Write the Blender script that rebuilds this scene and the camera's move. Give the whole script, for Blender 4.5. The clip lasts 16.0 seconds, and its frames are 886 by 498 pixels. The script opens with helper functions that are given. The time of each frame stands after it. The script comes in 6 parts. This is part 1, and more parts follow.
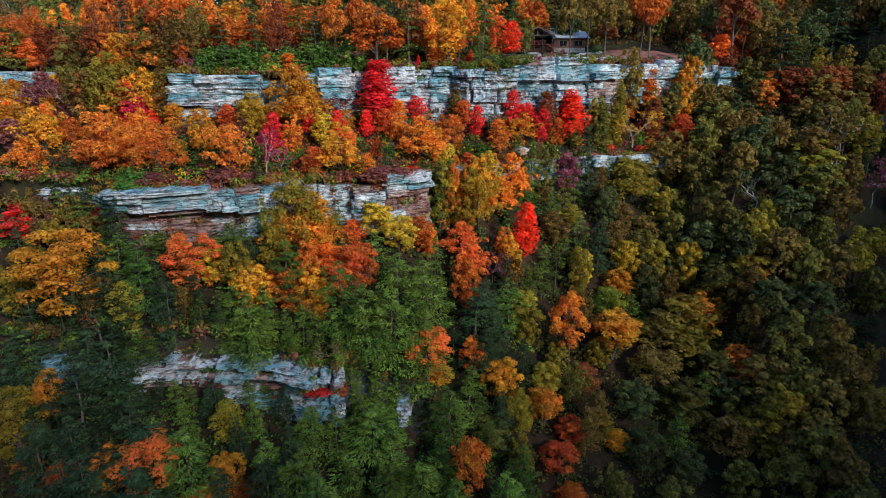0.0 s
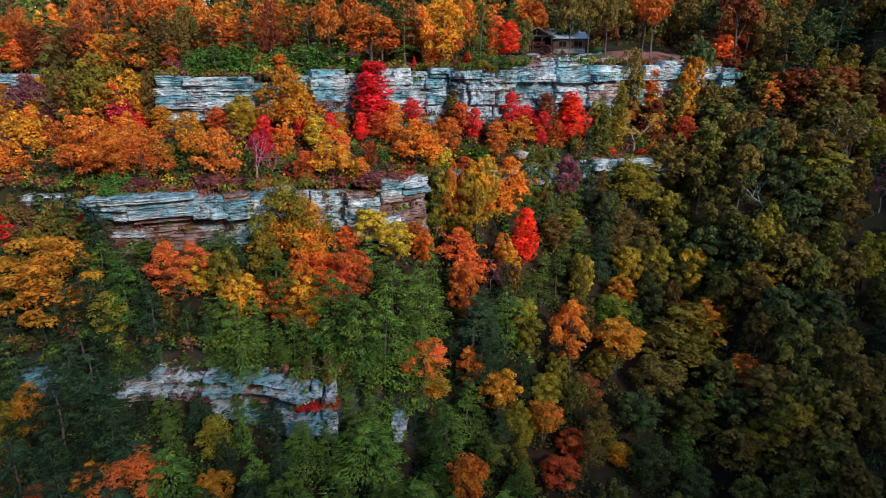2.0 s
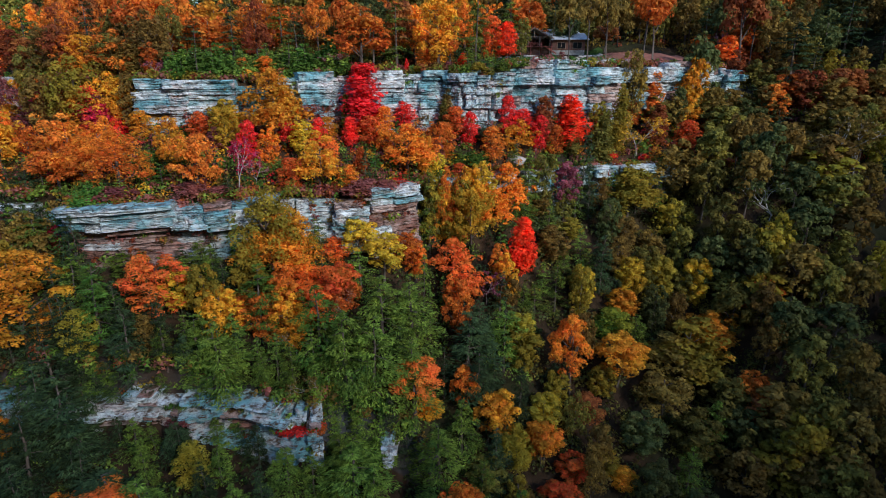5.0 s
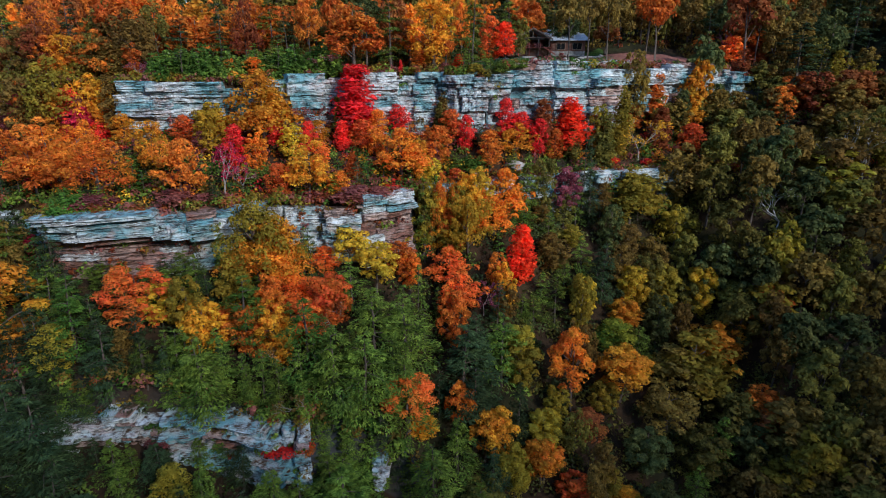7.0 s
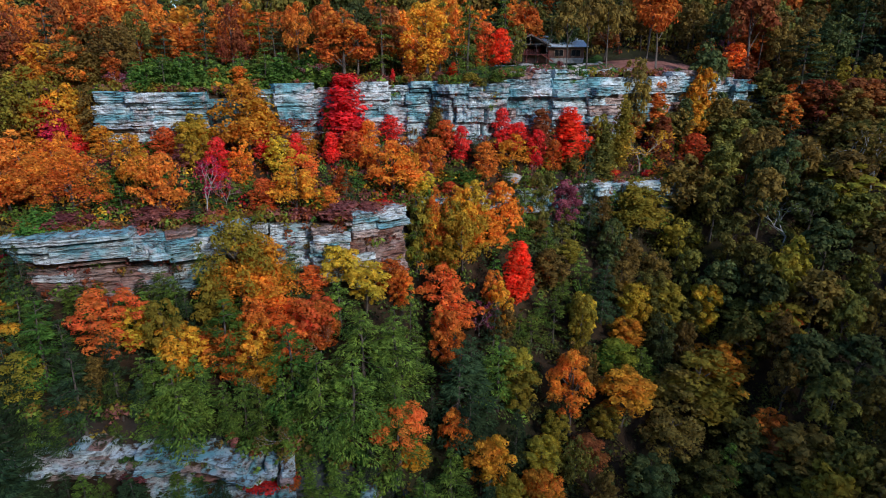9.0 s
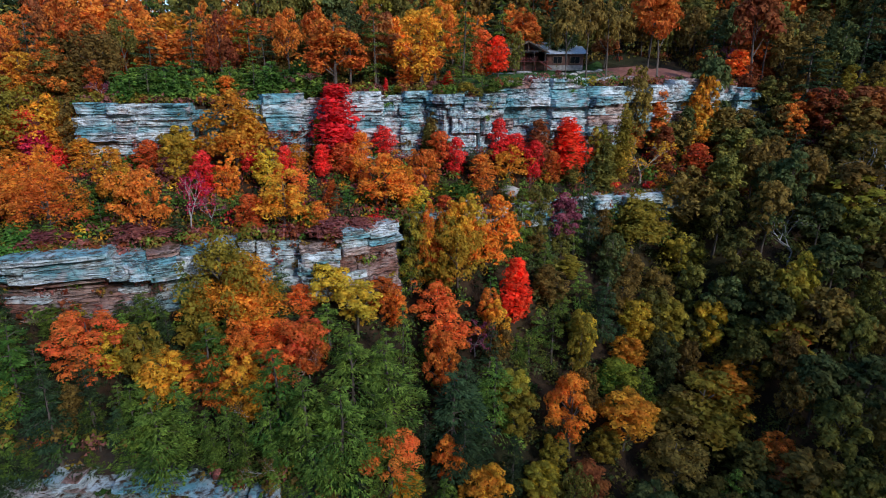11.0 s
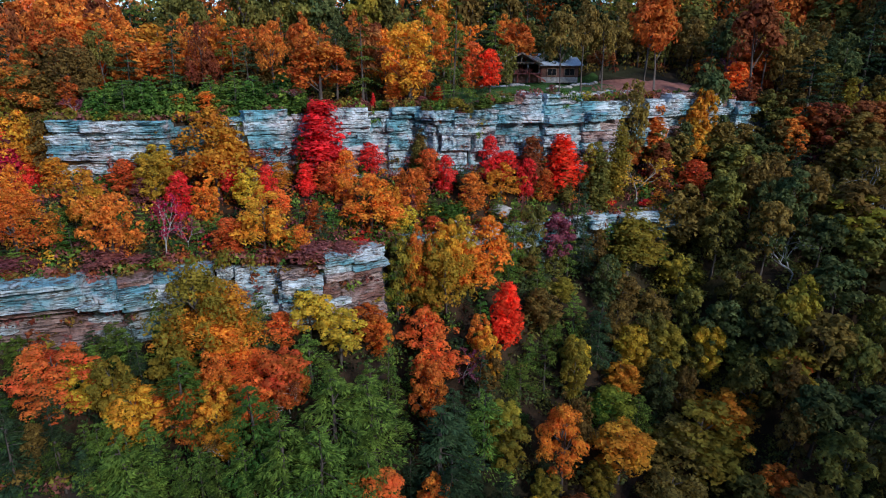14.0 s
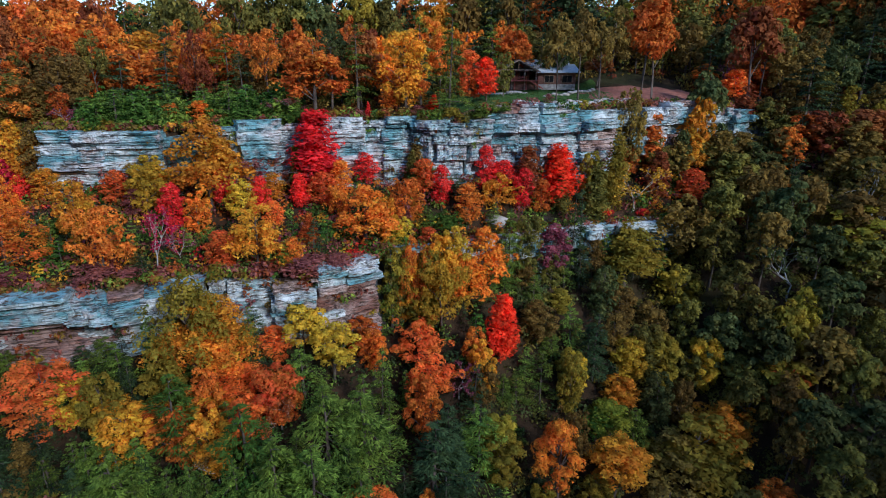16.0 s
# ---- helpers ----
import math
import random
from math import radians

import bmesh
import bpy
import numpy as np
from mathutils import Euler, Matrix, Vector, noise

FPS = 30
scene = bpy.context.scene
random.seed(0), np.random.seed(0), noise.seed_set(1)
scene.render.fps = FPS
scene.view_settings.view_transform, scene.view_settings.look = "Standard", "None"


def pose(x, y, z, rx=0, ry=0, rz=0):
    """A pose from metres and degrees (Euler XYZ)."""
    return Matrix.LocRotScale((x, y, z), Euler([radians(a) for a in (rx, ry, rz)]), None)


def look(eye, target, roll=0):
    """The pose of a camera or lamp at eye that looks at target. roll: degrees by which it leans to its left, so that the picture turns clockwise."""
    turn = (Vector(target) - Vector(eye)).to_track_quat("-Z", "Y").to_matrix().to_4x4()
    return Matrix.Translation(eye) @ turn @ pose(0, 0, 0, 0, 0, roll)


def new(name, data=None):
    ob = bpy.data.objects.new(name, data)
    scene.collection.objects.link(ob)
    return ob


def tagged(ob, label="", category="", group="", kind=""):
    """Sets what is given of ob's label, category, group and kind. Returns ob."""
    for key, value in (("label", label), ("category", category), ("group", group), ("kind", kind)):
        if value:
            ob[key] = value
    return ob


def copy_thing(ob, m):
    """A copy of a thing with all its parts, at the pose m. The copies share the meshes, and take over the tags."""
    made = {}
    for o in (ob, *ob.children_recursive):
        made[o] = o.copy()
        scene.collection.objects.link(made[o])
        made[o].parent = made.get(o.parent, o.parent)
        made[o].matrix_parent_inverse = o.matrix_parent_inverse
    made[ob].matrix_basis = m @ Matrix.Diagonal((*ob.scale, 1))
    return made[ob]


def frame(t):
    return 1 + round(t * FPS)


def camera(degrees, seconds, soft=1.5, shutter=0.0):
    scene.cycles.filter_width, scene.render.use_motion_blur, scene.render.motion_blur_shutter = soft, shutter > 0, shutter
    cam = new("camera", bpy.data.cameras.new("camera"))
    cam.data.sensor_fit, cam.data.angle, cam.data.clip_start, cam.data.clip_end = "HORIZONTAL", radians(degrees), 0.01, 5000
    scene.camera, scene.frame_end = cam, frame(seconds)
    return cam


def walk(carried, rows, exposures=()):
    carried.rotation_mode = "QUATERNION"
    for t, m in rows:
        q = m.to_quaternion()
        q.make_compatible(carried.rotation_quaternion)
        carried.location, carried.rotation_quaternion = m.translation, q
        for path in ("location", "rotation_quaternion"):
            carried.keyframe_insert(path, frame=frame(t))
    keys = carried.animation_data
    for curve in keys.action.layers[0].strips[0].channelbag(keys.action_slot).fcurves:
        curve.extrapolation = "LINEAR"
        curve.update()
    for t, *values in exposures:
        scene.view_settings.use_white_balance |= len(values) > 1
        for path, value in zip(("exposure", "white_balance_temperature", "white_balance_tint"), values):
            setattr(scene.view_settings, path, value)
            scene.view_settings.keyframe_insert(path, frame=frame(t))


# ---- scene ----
cam = camera(76.5, 16.0, soft=1.1)
METRES, EYE, TILT, LEAN, TURN = 28.0, 60.0, -18.5, 0.0, 0.0
ROWS = [
    (0.0, 0.0, 0.0, 0.0, 0.0, 0.0, -0.0),
    (0.5, 0.004, 0.0274, 0.0098, -0.03, 0.04, 0.03),
    (1.0, 0.0077, 0.0548, 0.0185, -0.05, 0.07, 0.05),
    (1.5, 0.0111, 0.0799, 0.0261, -0.07, 0.1, 0.08),
    (2.0, 0.0148, 0.1101, 0.0359, -0.1, 0.13, 0.11),
    (2.5, 0.0179, 0.1353, 0.0448, -0.13, 0.15, 0.12),
    (3.0, 0.0227, 0.1659, 0.0552, -0.17, 0.19, 0.15),
    (3.5, 0.027, 0.1923, 0.0646, -0.2, 0.23, 0.16),
    (4.0, 0.0325, 0.2238, 0.0758, -0.23, 0.26, 0.17),
    (6.5, 0.0583, 0.3785, 0.1227, -0.38, 0.39, 0.25),
    (7.0, 0.0636, 0.4157, 0.141, -0.42, 0.41, 0.25),
    (7.5, 0.0691, 0.4464, 0.1607, -0.46, 0.43, 0.27),
    (8.0, 0.0762, 0.4839, 0.1838, -0.51, 0.47, 0.29),
    (8.5, 0.082, 0.5156, 0.2053, -0.57, 0.5, 0.3),
    (9.0, 0.0899, 0.5504, 0.2321, -0.62, 0.54, 0.32),
    (11.5, 0.1258, 0.6866, 0.3401, -0.74, 0.63, 0.34),
    (12.0, 0.1349, 0.7113, 0.3629, -0.8, 0.64, 0.33),
    (12.5, 0.1424, 0.7302, 0.382, -0.84, 0.66, 0.32),
    (13.0, 0.1521, 0.7492, 0.4032, -0.88, 0.68, 0.32),
    (13.5, 0.1598, 0.7631, 0.4197, -0.91, 0.7, 0.31),
    (14.0, 0.168, 0.7763, 0.4398, -0.95, 0.68, 0.28),
    (14.5, 0.1725, 0.7856, 0.4537, -1.01, 0.7, 0.27),
    (15.0, 0.179, 0.7931, 0.472, -1.03, 0.68, 0.25),
    (15.5, 0.1834, 0.7984, 0.4861, -1.04, 0.68, 0.23),
    (16.0, 0.1875, 0.8043, 0.5032, -1.07, 0.63, 0.22),
]
walk(cam, [(t, pose(0, 0, EYE, TILT, LEAN, TURN) @ pose(METRES * x, METRES * y, METRES * z, 90 + pitch, roll, yaw)) for t, x, y, z, yaw, pitch, roll in ROWS], [(0.0, 0.40, 6230, 10), (8.0, 0.18, 6070, 10), (16.0, 0.08, 5700, 10)])

# ---- light: a veiled afternoon sun over the added, unseen hills, and an open sky ----
world = bpy.data.worlds.new("sky")
scene.world = world
world.use_nodes = True
SUN_UP, SUN_FROM = 27.0, 138.0        # degrees above the horizon; compass turn, 0 = ahead (+y), clockwise
sky = world.node_tree.nodes.new("ShaderNodeTexSky")
sky.sky_type, sky.sun_disc = "NISHITA", False
sky.dust_density, sky.ozone_density = 0.3, 3.0
sky.sun_elevation, sky.sun_rotation = radians(SUN_UP), radians(SUN_FROM)
background = world.node_tree.nodes["Background"]
background.inputs["Strength"].default_value = 0.19
world.node_tree.links.new(sky.outputs[0], background.inputs["Color"])
sun_data = bpy.data.lights.new("sun", "SUN")
sun_data.energy, sun_data.angle, sun_data.color = 2.6, radians(14), (1.0, 0.94, 0.86)
sun = new("sun", sun_data)
a, e = radians(SUN_FROM), radians(SUN_UP)
sun.matrix_world = look((math.sin(a) * math.cos(e) * 300, math.cos(a) * math.cos(e) * 300, math.sin(e) * 300 + 60), (0, 0, 60))

# ---- the lie of the land: a plateau rim, three rock ledges, a steep wooded slope ----
UPPER_X = (-130, -76, -66, -52, -49.6, -35, -32.5, -24, -17, -10, 1, 2.6, 4, 13, 14.5, 23, 27, 33, 41, 48, 58, 66, 80, 120)
UPPER_Y = (118, 118, 113, 112.5, 107.2, 108.4, 112, 112.5, 115, 116.5, 117.5, 119.5, 116.4, 116, 119.5, 119.5, 121, 125, 130, 133, 135, 138, 142, 152)
MIDDLE_X = (-130, -75, -58, -54.5, -51.5, -40, -29, -26, -19, -10.5, -3.2, -1.4, 8, 14, 23, 34, 45, 60, 90, 130)
MIDDLE_Y = (93, 95, 95, 92.5, 87, 89, 91.5, 94, 94, 95.2, 99.6, 104, 107, 109.5, 113, 116, 119.5, 121, 126, 136)
LOWER_X = (-130, -70, -60, -57, -46, -27, -22, -17, -13, -4, 6)
LOWER_Y = (79, 79, 77.5, 75.2, 74.8, 75.4, 74.2, 73, 74.5, 74, 75)


def upper(x):
    return np.interp(x, UPPER_X, UPPER_Y)


def middle(x):
    return np.interp(x, MIDDLE_X, MIDDLE_Y)


def lower(x):
    return np.interp(x, LOWER_X, LOWER_Y)


def ease(v, lo, hi):
    s = np.clip((v - lo) / (hi - lo), 0, 1)
    return s * s * (3 - 2 * s)


def land(x, y):
    """The height of the ground at x, y."""
    x, y = np.asarray(x, float), np.asarray(y, float)
    u, m, l = upper(x) + 1.0, middle(x) + 1.0, lower(x) + 0.8
    wide_u = 0.7 + 13 * ease(x, 62, 84)
    wide_m = 0.7 + 10 * ease(x, 46, 60)
    steep = 0.76 + 0.12 * ease(x, -10, 12)
    drop = 7.5 * (1 - ease(x, -4, 4)) * ease(x, -72, -60)
    rim = 57.6 + 1.1 * ease(x, -34, -12) + 1.4 * ease(x, 9, 16) - 1.2 * ease(x, 52, 64)
    back = np.maximum(y - u, 0)
    z_top = rim + (0.06 + 0.09 * ease(x, 32, 44)) * np.minimum(back, 24) + (0.05 + 0.25 * ease(x, 0, 70)) * np.clip(back - 22, 0, 90)
    z_u = rim - (rim - 49.3) * np.clip((u - y) / wide_u, 0, 1)
    z_mid = 49.3 - (49.3 - 40.6) * np.clip((u - wide_u - y) / np.maximum(u - wide_u - m, 1), 0, 1)
    low = 4.3 * ease(x, 2, 8)
    z_m = -(8.3 - low) * np.clip((m - y) / wide_m, 0, 1)
    below = np.maximum(m - wide_m - y, 0)
    z_low = -steep * below - low * np.clip(below / 22, 0, 1) - drop * np.clip((l - y) / 0.7, 0, 1)
    z = np.where(y > u, z_top, np.where(y > u - wide_u, z_u, z_mid + z_m + z_low))
    bumps = 0.35 * np.sin(x * 0.31 + 1.3 * np.sin(y * 0.17)) * np.sin(y * 0.27 + 0.9 * np.sin(x * 0.13)) + 0.18 * np.sin(x * 0.83 + y * 0.6)
    # unseen hills, added and sized to shade the right side and lower slope
    shade_ridge = np.maximum(140 * ease(x, 94, 185) * (1 - ease(y, 150, 260)), 186 * ease(-y, 40, 116))
    return np.maximum(z + bumps, -24 + 0.4 * bumps) + shade_ridge

# ---- materials ----
class Nodes:
    """A small hand for building one node material."""

    def __init__(self, name):
        self.mat = bpy.data.materials.new(name)
        self.mat.use_nodes = True
        self.tree = self.mat.node_tree
        self.bsdf = self.tree.nodes["Principled BSDF"]
        self.out = self.tree.nodes["Material Output"]

    def node(self, kind, **inputs):
        n = self.tree.nodes.new(kind)
        for key, value in inputs.items():
            self.put(value, n.inputs[key.replace("_", " ")])
        return n

    def put(self, value, socket):
        if isinstance(value, bpy.types.NodeSocket):
            self.tree.links.new(value, socket)
        else:
            socket.default_value = value

    def mix(self, f, a, b, blend="MIX"):
        n = self.tree.nodes.new("ShaderNodeMix")
        n.data_type, n.blend_type = "RGBA", blend
        for value, index in ((f, 0), (a, 6), (b, 7)):
            self.put(tuple(value) + (1,) if isinstance(value, tuple) and len(value) == 3 else value, n.inputs[index])
        return n.outputs[2]

    def noise(self, vector, scale, detail=3.0, rough=0.55):
        return self.node("ShaderNodeTexNoise", Vector=vector, Scale=scale, Detail=detail, Roughness=rough).outputs["Fac"]

    def stretch(self, vector, x, y, z):
        return self.node("ShaderNodeMapping", Vector=vector, Scale=(x, y, z)).outputs[0]

    def band(self, value, lo, hi, a=0.0, b=1.0):
        n = self.node("ShaderNodeMapRange", Value=value)
        for i, v in enumerate((lo, hi, a, b)):
            n.inputs[i + 1].default_value = v
        return n.outputs[0]

    def maths(self, op, a, b):
        n = self.tree.nodes.new("ShaderNodeMath")
        n.operation = op
        self.put(a, n.inputs[0]), self.put(b, n.inputs[1])
        return n.outputs[0]

    def bump(self, height, strength, distance):
        n = self.node("ShaderNodeBump", Height=height, Strength=strength, Distance=distance)
        self.put(n.outputs[0], self.bsdf.inputs["Normal"])

    def done(self, colour, rough, specular=0.3):
        self.put(tuple(colour) + (1,) if isinstance(colour, tuple) else colour, self.bsdf.inputs["Base Color"])
        self.put(rough, self.bsdf.inputs["Roughness"])
        self.bsdf.inputs["Specular IOR Level"].default_value = specular
        return self.mat


def leaf_material(name, one, two, glow=0.38, spread=0.26, own=(0.76, 1.24), hue=(0.491, 0.513)):
    """Leaves between two colours: by patches of the crown, from leaf to leaf, and from tree to tree."""
    n = Nodes(name)
    # extra blue: a trace of haze put into the leaf colour
    one, two = ((r, g, b + 0.008 + 0.016 * r) for r, g, b in (one, two))
    place = n.node("ShaderNodeTexCoord").outputs["Object"]
    each = n.node("ShaderNodeObjectInfo").outputs["Random"]
    leaf = n.node("ShaderNodeNewGeometry").outputs["Random Per Island"]
    patch = n.band(n.noise(place, 0.32, 2.0), 0.36, 0.66)
    clump = n.band(n.noise(place, 1.15, 1.0), 0.34, 0.66, 0.68, 1.32)
    blend = n.maths("ADD", n.maths("MULTIPLY", patch, 0.70), n.maths("MULTIPLY", leaf, 0.45))
    c = n.mix(blend, one, two)
    hsv = n.node("ShaderNodeHueSaturation", Color=c, Hue=n.band(each, 0, 1, *hue),
                 Value=n.maths("MULTIPLY", clump, n.maths("MULTIPLY", n.band(leaf, 0, 1, 1 - spread, 1 + spread), n.band(each, 0, 1, *own))))
    colour = hsv.outputs[0]
    n.done(colour, 0.75, 0.06)
    through_leaf = n.node("ShaderNodeBsdfTranslucent", Color=colour)
    blend_shader = n.node("ShaderNodeMixShader", Fac=glow)
    n.tree.links.new(n.bsdf.outputs[0], blend_shader.inputs[1])
    n.tree.links.new(through_leaf.outputs[0], blend_shader.inputs[2])
    n.tree.links.new(blend_shader.outputs[0], n.out.inputs["Surface"])
    return n.mat


LEAVES = {
    "crimson": leaf_material("crimson_leaves", (0.84, 0.030, 0.030), (0.92, 0.08, 0.045), 0.42, 0.28, (0.95, 1.15), (0.500, 0.506)),
    "scarlet": leaf_material("scarlet_leaves", (0.92, 0.05, 0.012), (0.96, 0.11, 0.015), 0.5, 0.3, (1.05, 1.12), (0.500, 0.506)),
    "magenta": leaf_material("magenta_leaves", (0.60, 0.02, 0.085), (0.76, 0.06, 0.085)),
    "coral": leaf_material("coral_leaves", (0.88, 0.29, 0.03), (0.86, 0.135, 0.03)),
    "orange": leaf_material("orange_leaves", (0.90, 0.185, 0.018), (0.86, 0.38, 0.020)),
    "russet": leaf_material("russet_leaves", (0.68, 0.145, 0.018), (0.74, 0.26, 0.020)),
    "rust": leaf_material("rust_leaves", (0.32, 0.08, 0.030), (0.42, 0.15, 0.03)),
    "amber": leaf_material("amber_leaves", (0.84, 0.29, 0.016), (0.70, 0.41, 0.020)),
    "gold": leaf_material("gold_leaves", (0.80, 0.48, 0.026), (0.54, 0.42, 0.030)),
    "straw": leaf_material("straw_leaves", (0.52, 0.36, 0.026), (0.28, 0.26, 0.028)),
    "olive": leaf_material("olive_leaves", (0.135, 0.150, 0.032), (0.29, 0.23, 0.034)),
    "moss": leaf_material("moss_leaves", (0.075, 0.118, 0.036), (0.165, 0.165, 0.040)),
    "umber": leaf_material("umber_leaves", (0.20, 0.135, 0.032), (0.33, 0.21, 0.034)),
    "plum": leaf_material("plum_leaves", (0.24, 0.055, 0.10), (0.32, 0.10, 0.12)),
    "rose": leaf_material("rose_leaves", (0.25, 0.085, 0.085), (0.42, 0.14, 0.10)),
    "pine": leaf_material("pine_needles", (0.055, 0.118, 0.020), (0.26, 0.35, 0.038), 0.24, 0.36, (0.66, 1.34)),
    "dark_pine": leaf_material("dark_pine_needles", (0.028, 0.058, 0.022), (0.085, 0.125, 0.036), 0.24, 0.36, (0.66, 1.34)),
    "lime": leaf_material("lime_leaves", (0.16, 0.22, 0.02), (0.30, 0.28, 0.02)),
    "juniper": leaf_material("juniper_leaves", (0.05, 0.135, 0.018), (0.15, 0.26, 0.030), 0.24),
}


def bark_material(name, dark, pale):
    n = Nodes(name)
    place = n.node("ShaderNodeTexCoord").outputs["Object"]
    grain = n.noise(n.stretch(place, 6, 6, 0.8), 2.0, 4.0)
    blotch = n.noise(place, 0.7, 2.0)
    n.bump(grain, 0.6, 0.05)
    return n.done(n.mix(n.band(blotch, 0.35, 0.7), n.mix(grain, dark, pale), pale), 0.9, 0.15)


BARK = bark_material("grey_bark", (0.07, 0.055, 0.045), (0.17, 0.14, 0.12))
PALE_BARK = bark_material("pale_bark", (0.28, 0.26, 0.24), (0.50, 0.48, 0.45))


def rock_material(name, base, pale, warm, warm_share):
    """Bedded sandstone: thin level seams, broad blue-green weathering, cream and pink stains."""
    n = Nodes(name)
    place = n.node("ShaderNodeNewGeometry").outputs["Position"]
    each = n.node("ShaderNodeObjectInfo").outputs["Random"]
    warp = n.node("ShaderNodeTexNoise", Vector=place, Scale=0.5, Detail=4.0).outputs["Color"]
    bent = n.mix(0.10, place, warp, "LINEAR_LIGHT")
    seams = n.noise(n.stretch(bent, 0.14, 0.14, 1.5), 1.0, 4.0, 0.60)
    thin = n.noise(n.stretch(bent, 0.40, 0.40, 4.4), 1.0, 3.0, 0.6)
    cracks = n.noise(n.stretch(bent, 0.55, 0.55, 0.16), 1.0, 3.0, 0.6)
    stain = n.noise(n.stretch(place, 0.16, 0.16, 0.26), 1.0, 4.0, 0.58)
    fine = n.noise(place, 4.0, 4.0, 0.7)

    def line(value, wide):
        """Dark where the noise crosses its middle: a thin, wandering crack."""
        return n.band(n.maths("ABSOLUTE", n.maths("SUBTRACT", value, 0.5), 0.0), wide * 0.35, wide, 1.0, 0.0)

    tone = n.maths("ADD", stain, n.maths("MULTIPLY", n.maths("SUBTRACT", each, 0.5), 0.16))
    c = n.mix(n.band(tone, 0.40, 0.60), base, pale)
    c = n.mix(n.band(n.noise(n.stretch(place, 0.5, 0.5, 1.2), 1.0, 4.0, 0.6), 0.50, 0.66, 0.0, 0.45), c, base)
    c = n.mix(n.band(n.noise(n.stretch(place, 0.22, 0.22, 0.34), 1.0, 4.0, 0.65), 0.64 - warm_share, 0.74 - warm_share, 0.0, 0.75), c, warm)
    c = n.mix(n.band(n.noise(n.stretch(place, 0.5, 0.5, 0.18), 1.0, 5.0, 0.65), 0.60, 0.74, 0.0, 0.45), c, (0.17, 0.21, 0.27))
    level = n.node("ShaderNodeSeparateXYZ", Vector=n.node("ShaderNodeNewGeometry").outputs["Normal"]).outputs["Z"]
    upright = n.band(level, 0.35, 0.70, 1.0, 0.0)
    fade = n.maths("MULTIPLY", upright, n.band(n.noise(place, 0.5, 2.0), 0.40, 0.56))
    gap = n.maths("MULTIPLY", line(seams, 0.024), n.maths("MULTIPLY", upright, n.band(fade, 0, 1, 0.45, 1.0)))
    hair = n.maths("MULTIPLY", line(thin, 0.040), fade)
    split = n.maths("MULTIPLY", line(cracks, 0.010), n.band(fade, 0, 1, 0.8, 0.1))
    c = n.mix(n.maths("MULTIPLY", gap, 0.80), c, (0.03, 0.03, 0.04))
    c = n.mix(n.maths("MULTIPLY", hair, 0.5), c, (0.08, 0.09, 0.11))
    c = n.mix(n.maths("MULTIPLY", split, 0.75), c, (0.05, 0.05, 0.06))
    c = n.mix(n.band(fine, 0.3, 0.7, 0.0, 0.3), c, (0.8, 0.8, 0.78), "OVERLAY")
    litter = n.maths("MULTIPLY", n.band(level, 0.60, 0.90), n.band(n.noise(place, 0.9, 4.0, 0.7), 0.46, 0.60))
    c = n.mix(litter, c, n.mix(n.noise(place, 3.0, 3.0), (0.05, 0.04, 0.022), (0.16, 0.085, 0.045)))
    height = n.maths("SUBTRACT", n.maths("ADD", n.maths("MULTIPLY", seams, 1.4), n.maths("MULTIPLY", fine, 0.35)), n.maths("ADD", gap, n.maths("MULTIPLY", hair, 0.5)))
    n.bump(height, 1.0, 0.25)
    return n.done(c, 0.9, 0.2)


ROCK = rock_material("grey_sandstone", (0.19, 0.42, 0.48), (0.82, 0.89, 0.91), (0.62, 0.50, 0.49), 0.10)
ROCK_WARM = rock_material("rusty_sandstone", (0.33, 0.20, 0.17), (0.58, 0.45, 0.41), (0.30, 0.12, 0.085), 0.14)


def ground_material():
    n = Nodes("leaf_litter")
    place = n.node("ShaderNodeNewGeometry").outputs["Position"]
    wide = n.noise(place, 0.06, 3.0)
    mid = n.noise(place, 0.6, 4.0)
    fine = n.noise(place, 5.0, 4.0, 0.7)
    c = n.mix(n.band(mid, 0.35, 0.65), (0.026, 0.020, 0.013), (0.065, 0.040, 0.024))
    c = n.mix(n.band(fine, 0.5, 0.72, 0.0, 0.8), c, (0.085, 0.046, 0.02))
    c = n.mix(n.band(wide, 0.52, 0.62, 0.0, 0.6), c, (0.035, 0.045, 0.018))
    level = n.node("ShaderNodeSeparateXYZ", Vector=n.node("ShaderNodeNewGeometry").outputs["Normal"]).outputs["Z"]
    bare = n.mix(n.noise(n.stretch(place, 0.3, 0.3, 2.2), 1.0, 4.0), (0.03, 0.035, 0.04), (0.16, 0.17, 0.18))
    c = n.mix(n.band(level, 0.35, 0.55, 1.0, 0.0), c, bare)
    n.bump(n.maths("ADD", mid, fine), 0.7, 0.15)
    return n.done(c, 0.95, 0.1)


GROUND = ground_material()

# ---- mesh tools ----
def solid(name, verts, faces, material, smooth=False):
    me = bpy.data.meshes.new(name)
    me.from_pydata([tuple(v) for v in verts] if not isinstance(verts, np.ndarray) else verts.tolist(), [], faces if isinstance(faces, list) else faces.tolist())
    me.materials.append(material)
    if smooth:
        me.polygons.foreach_set("use_smooth", [True] * len(me.polygons))
    me.update()
    return me


def part(name, me, parent, label=""):
    ob = new(name, me)
    ob.parent = parent
    return tagged(ob, label)


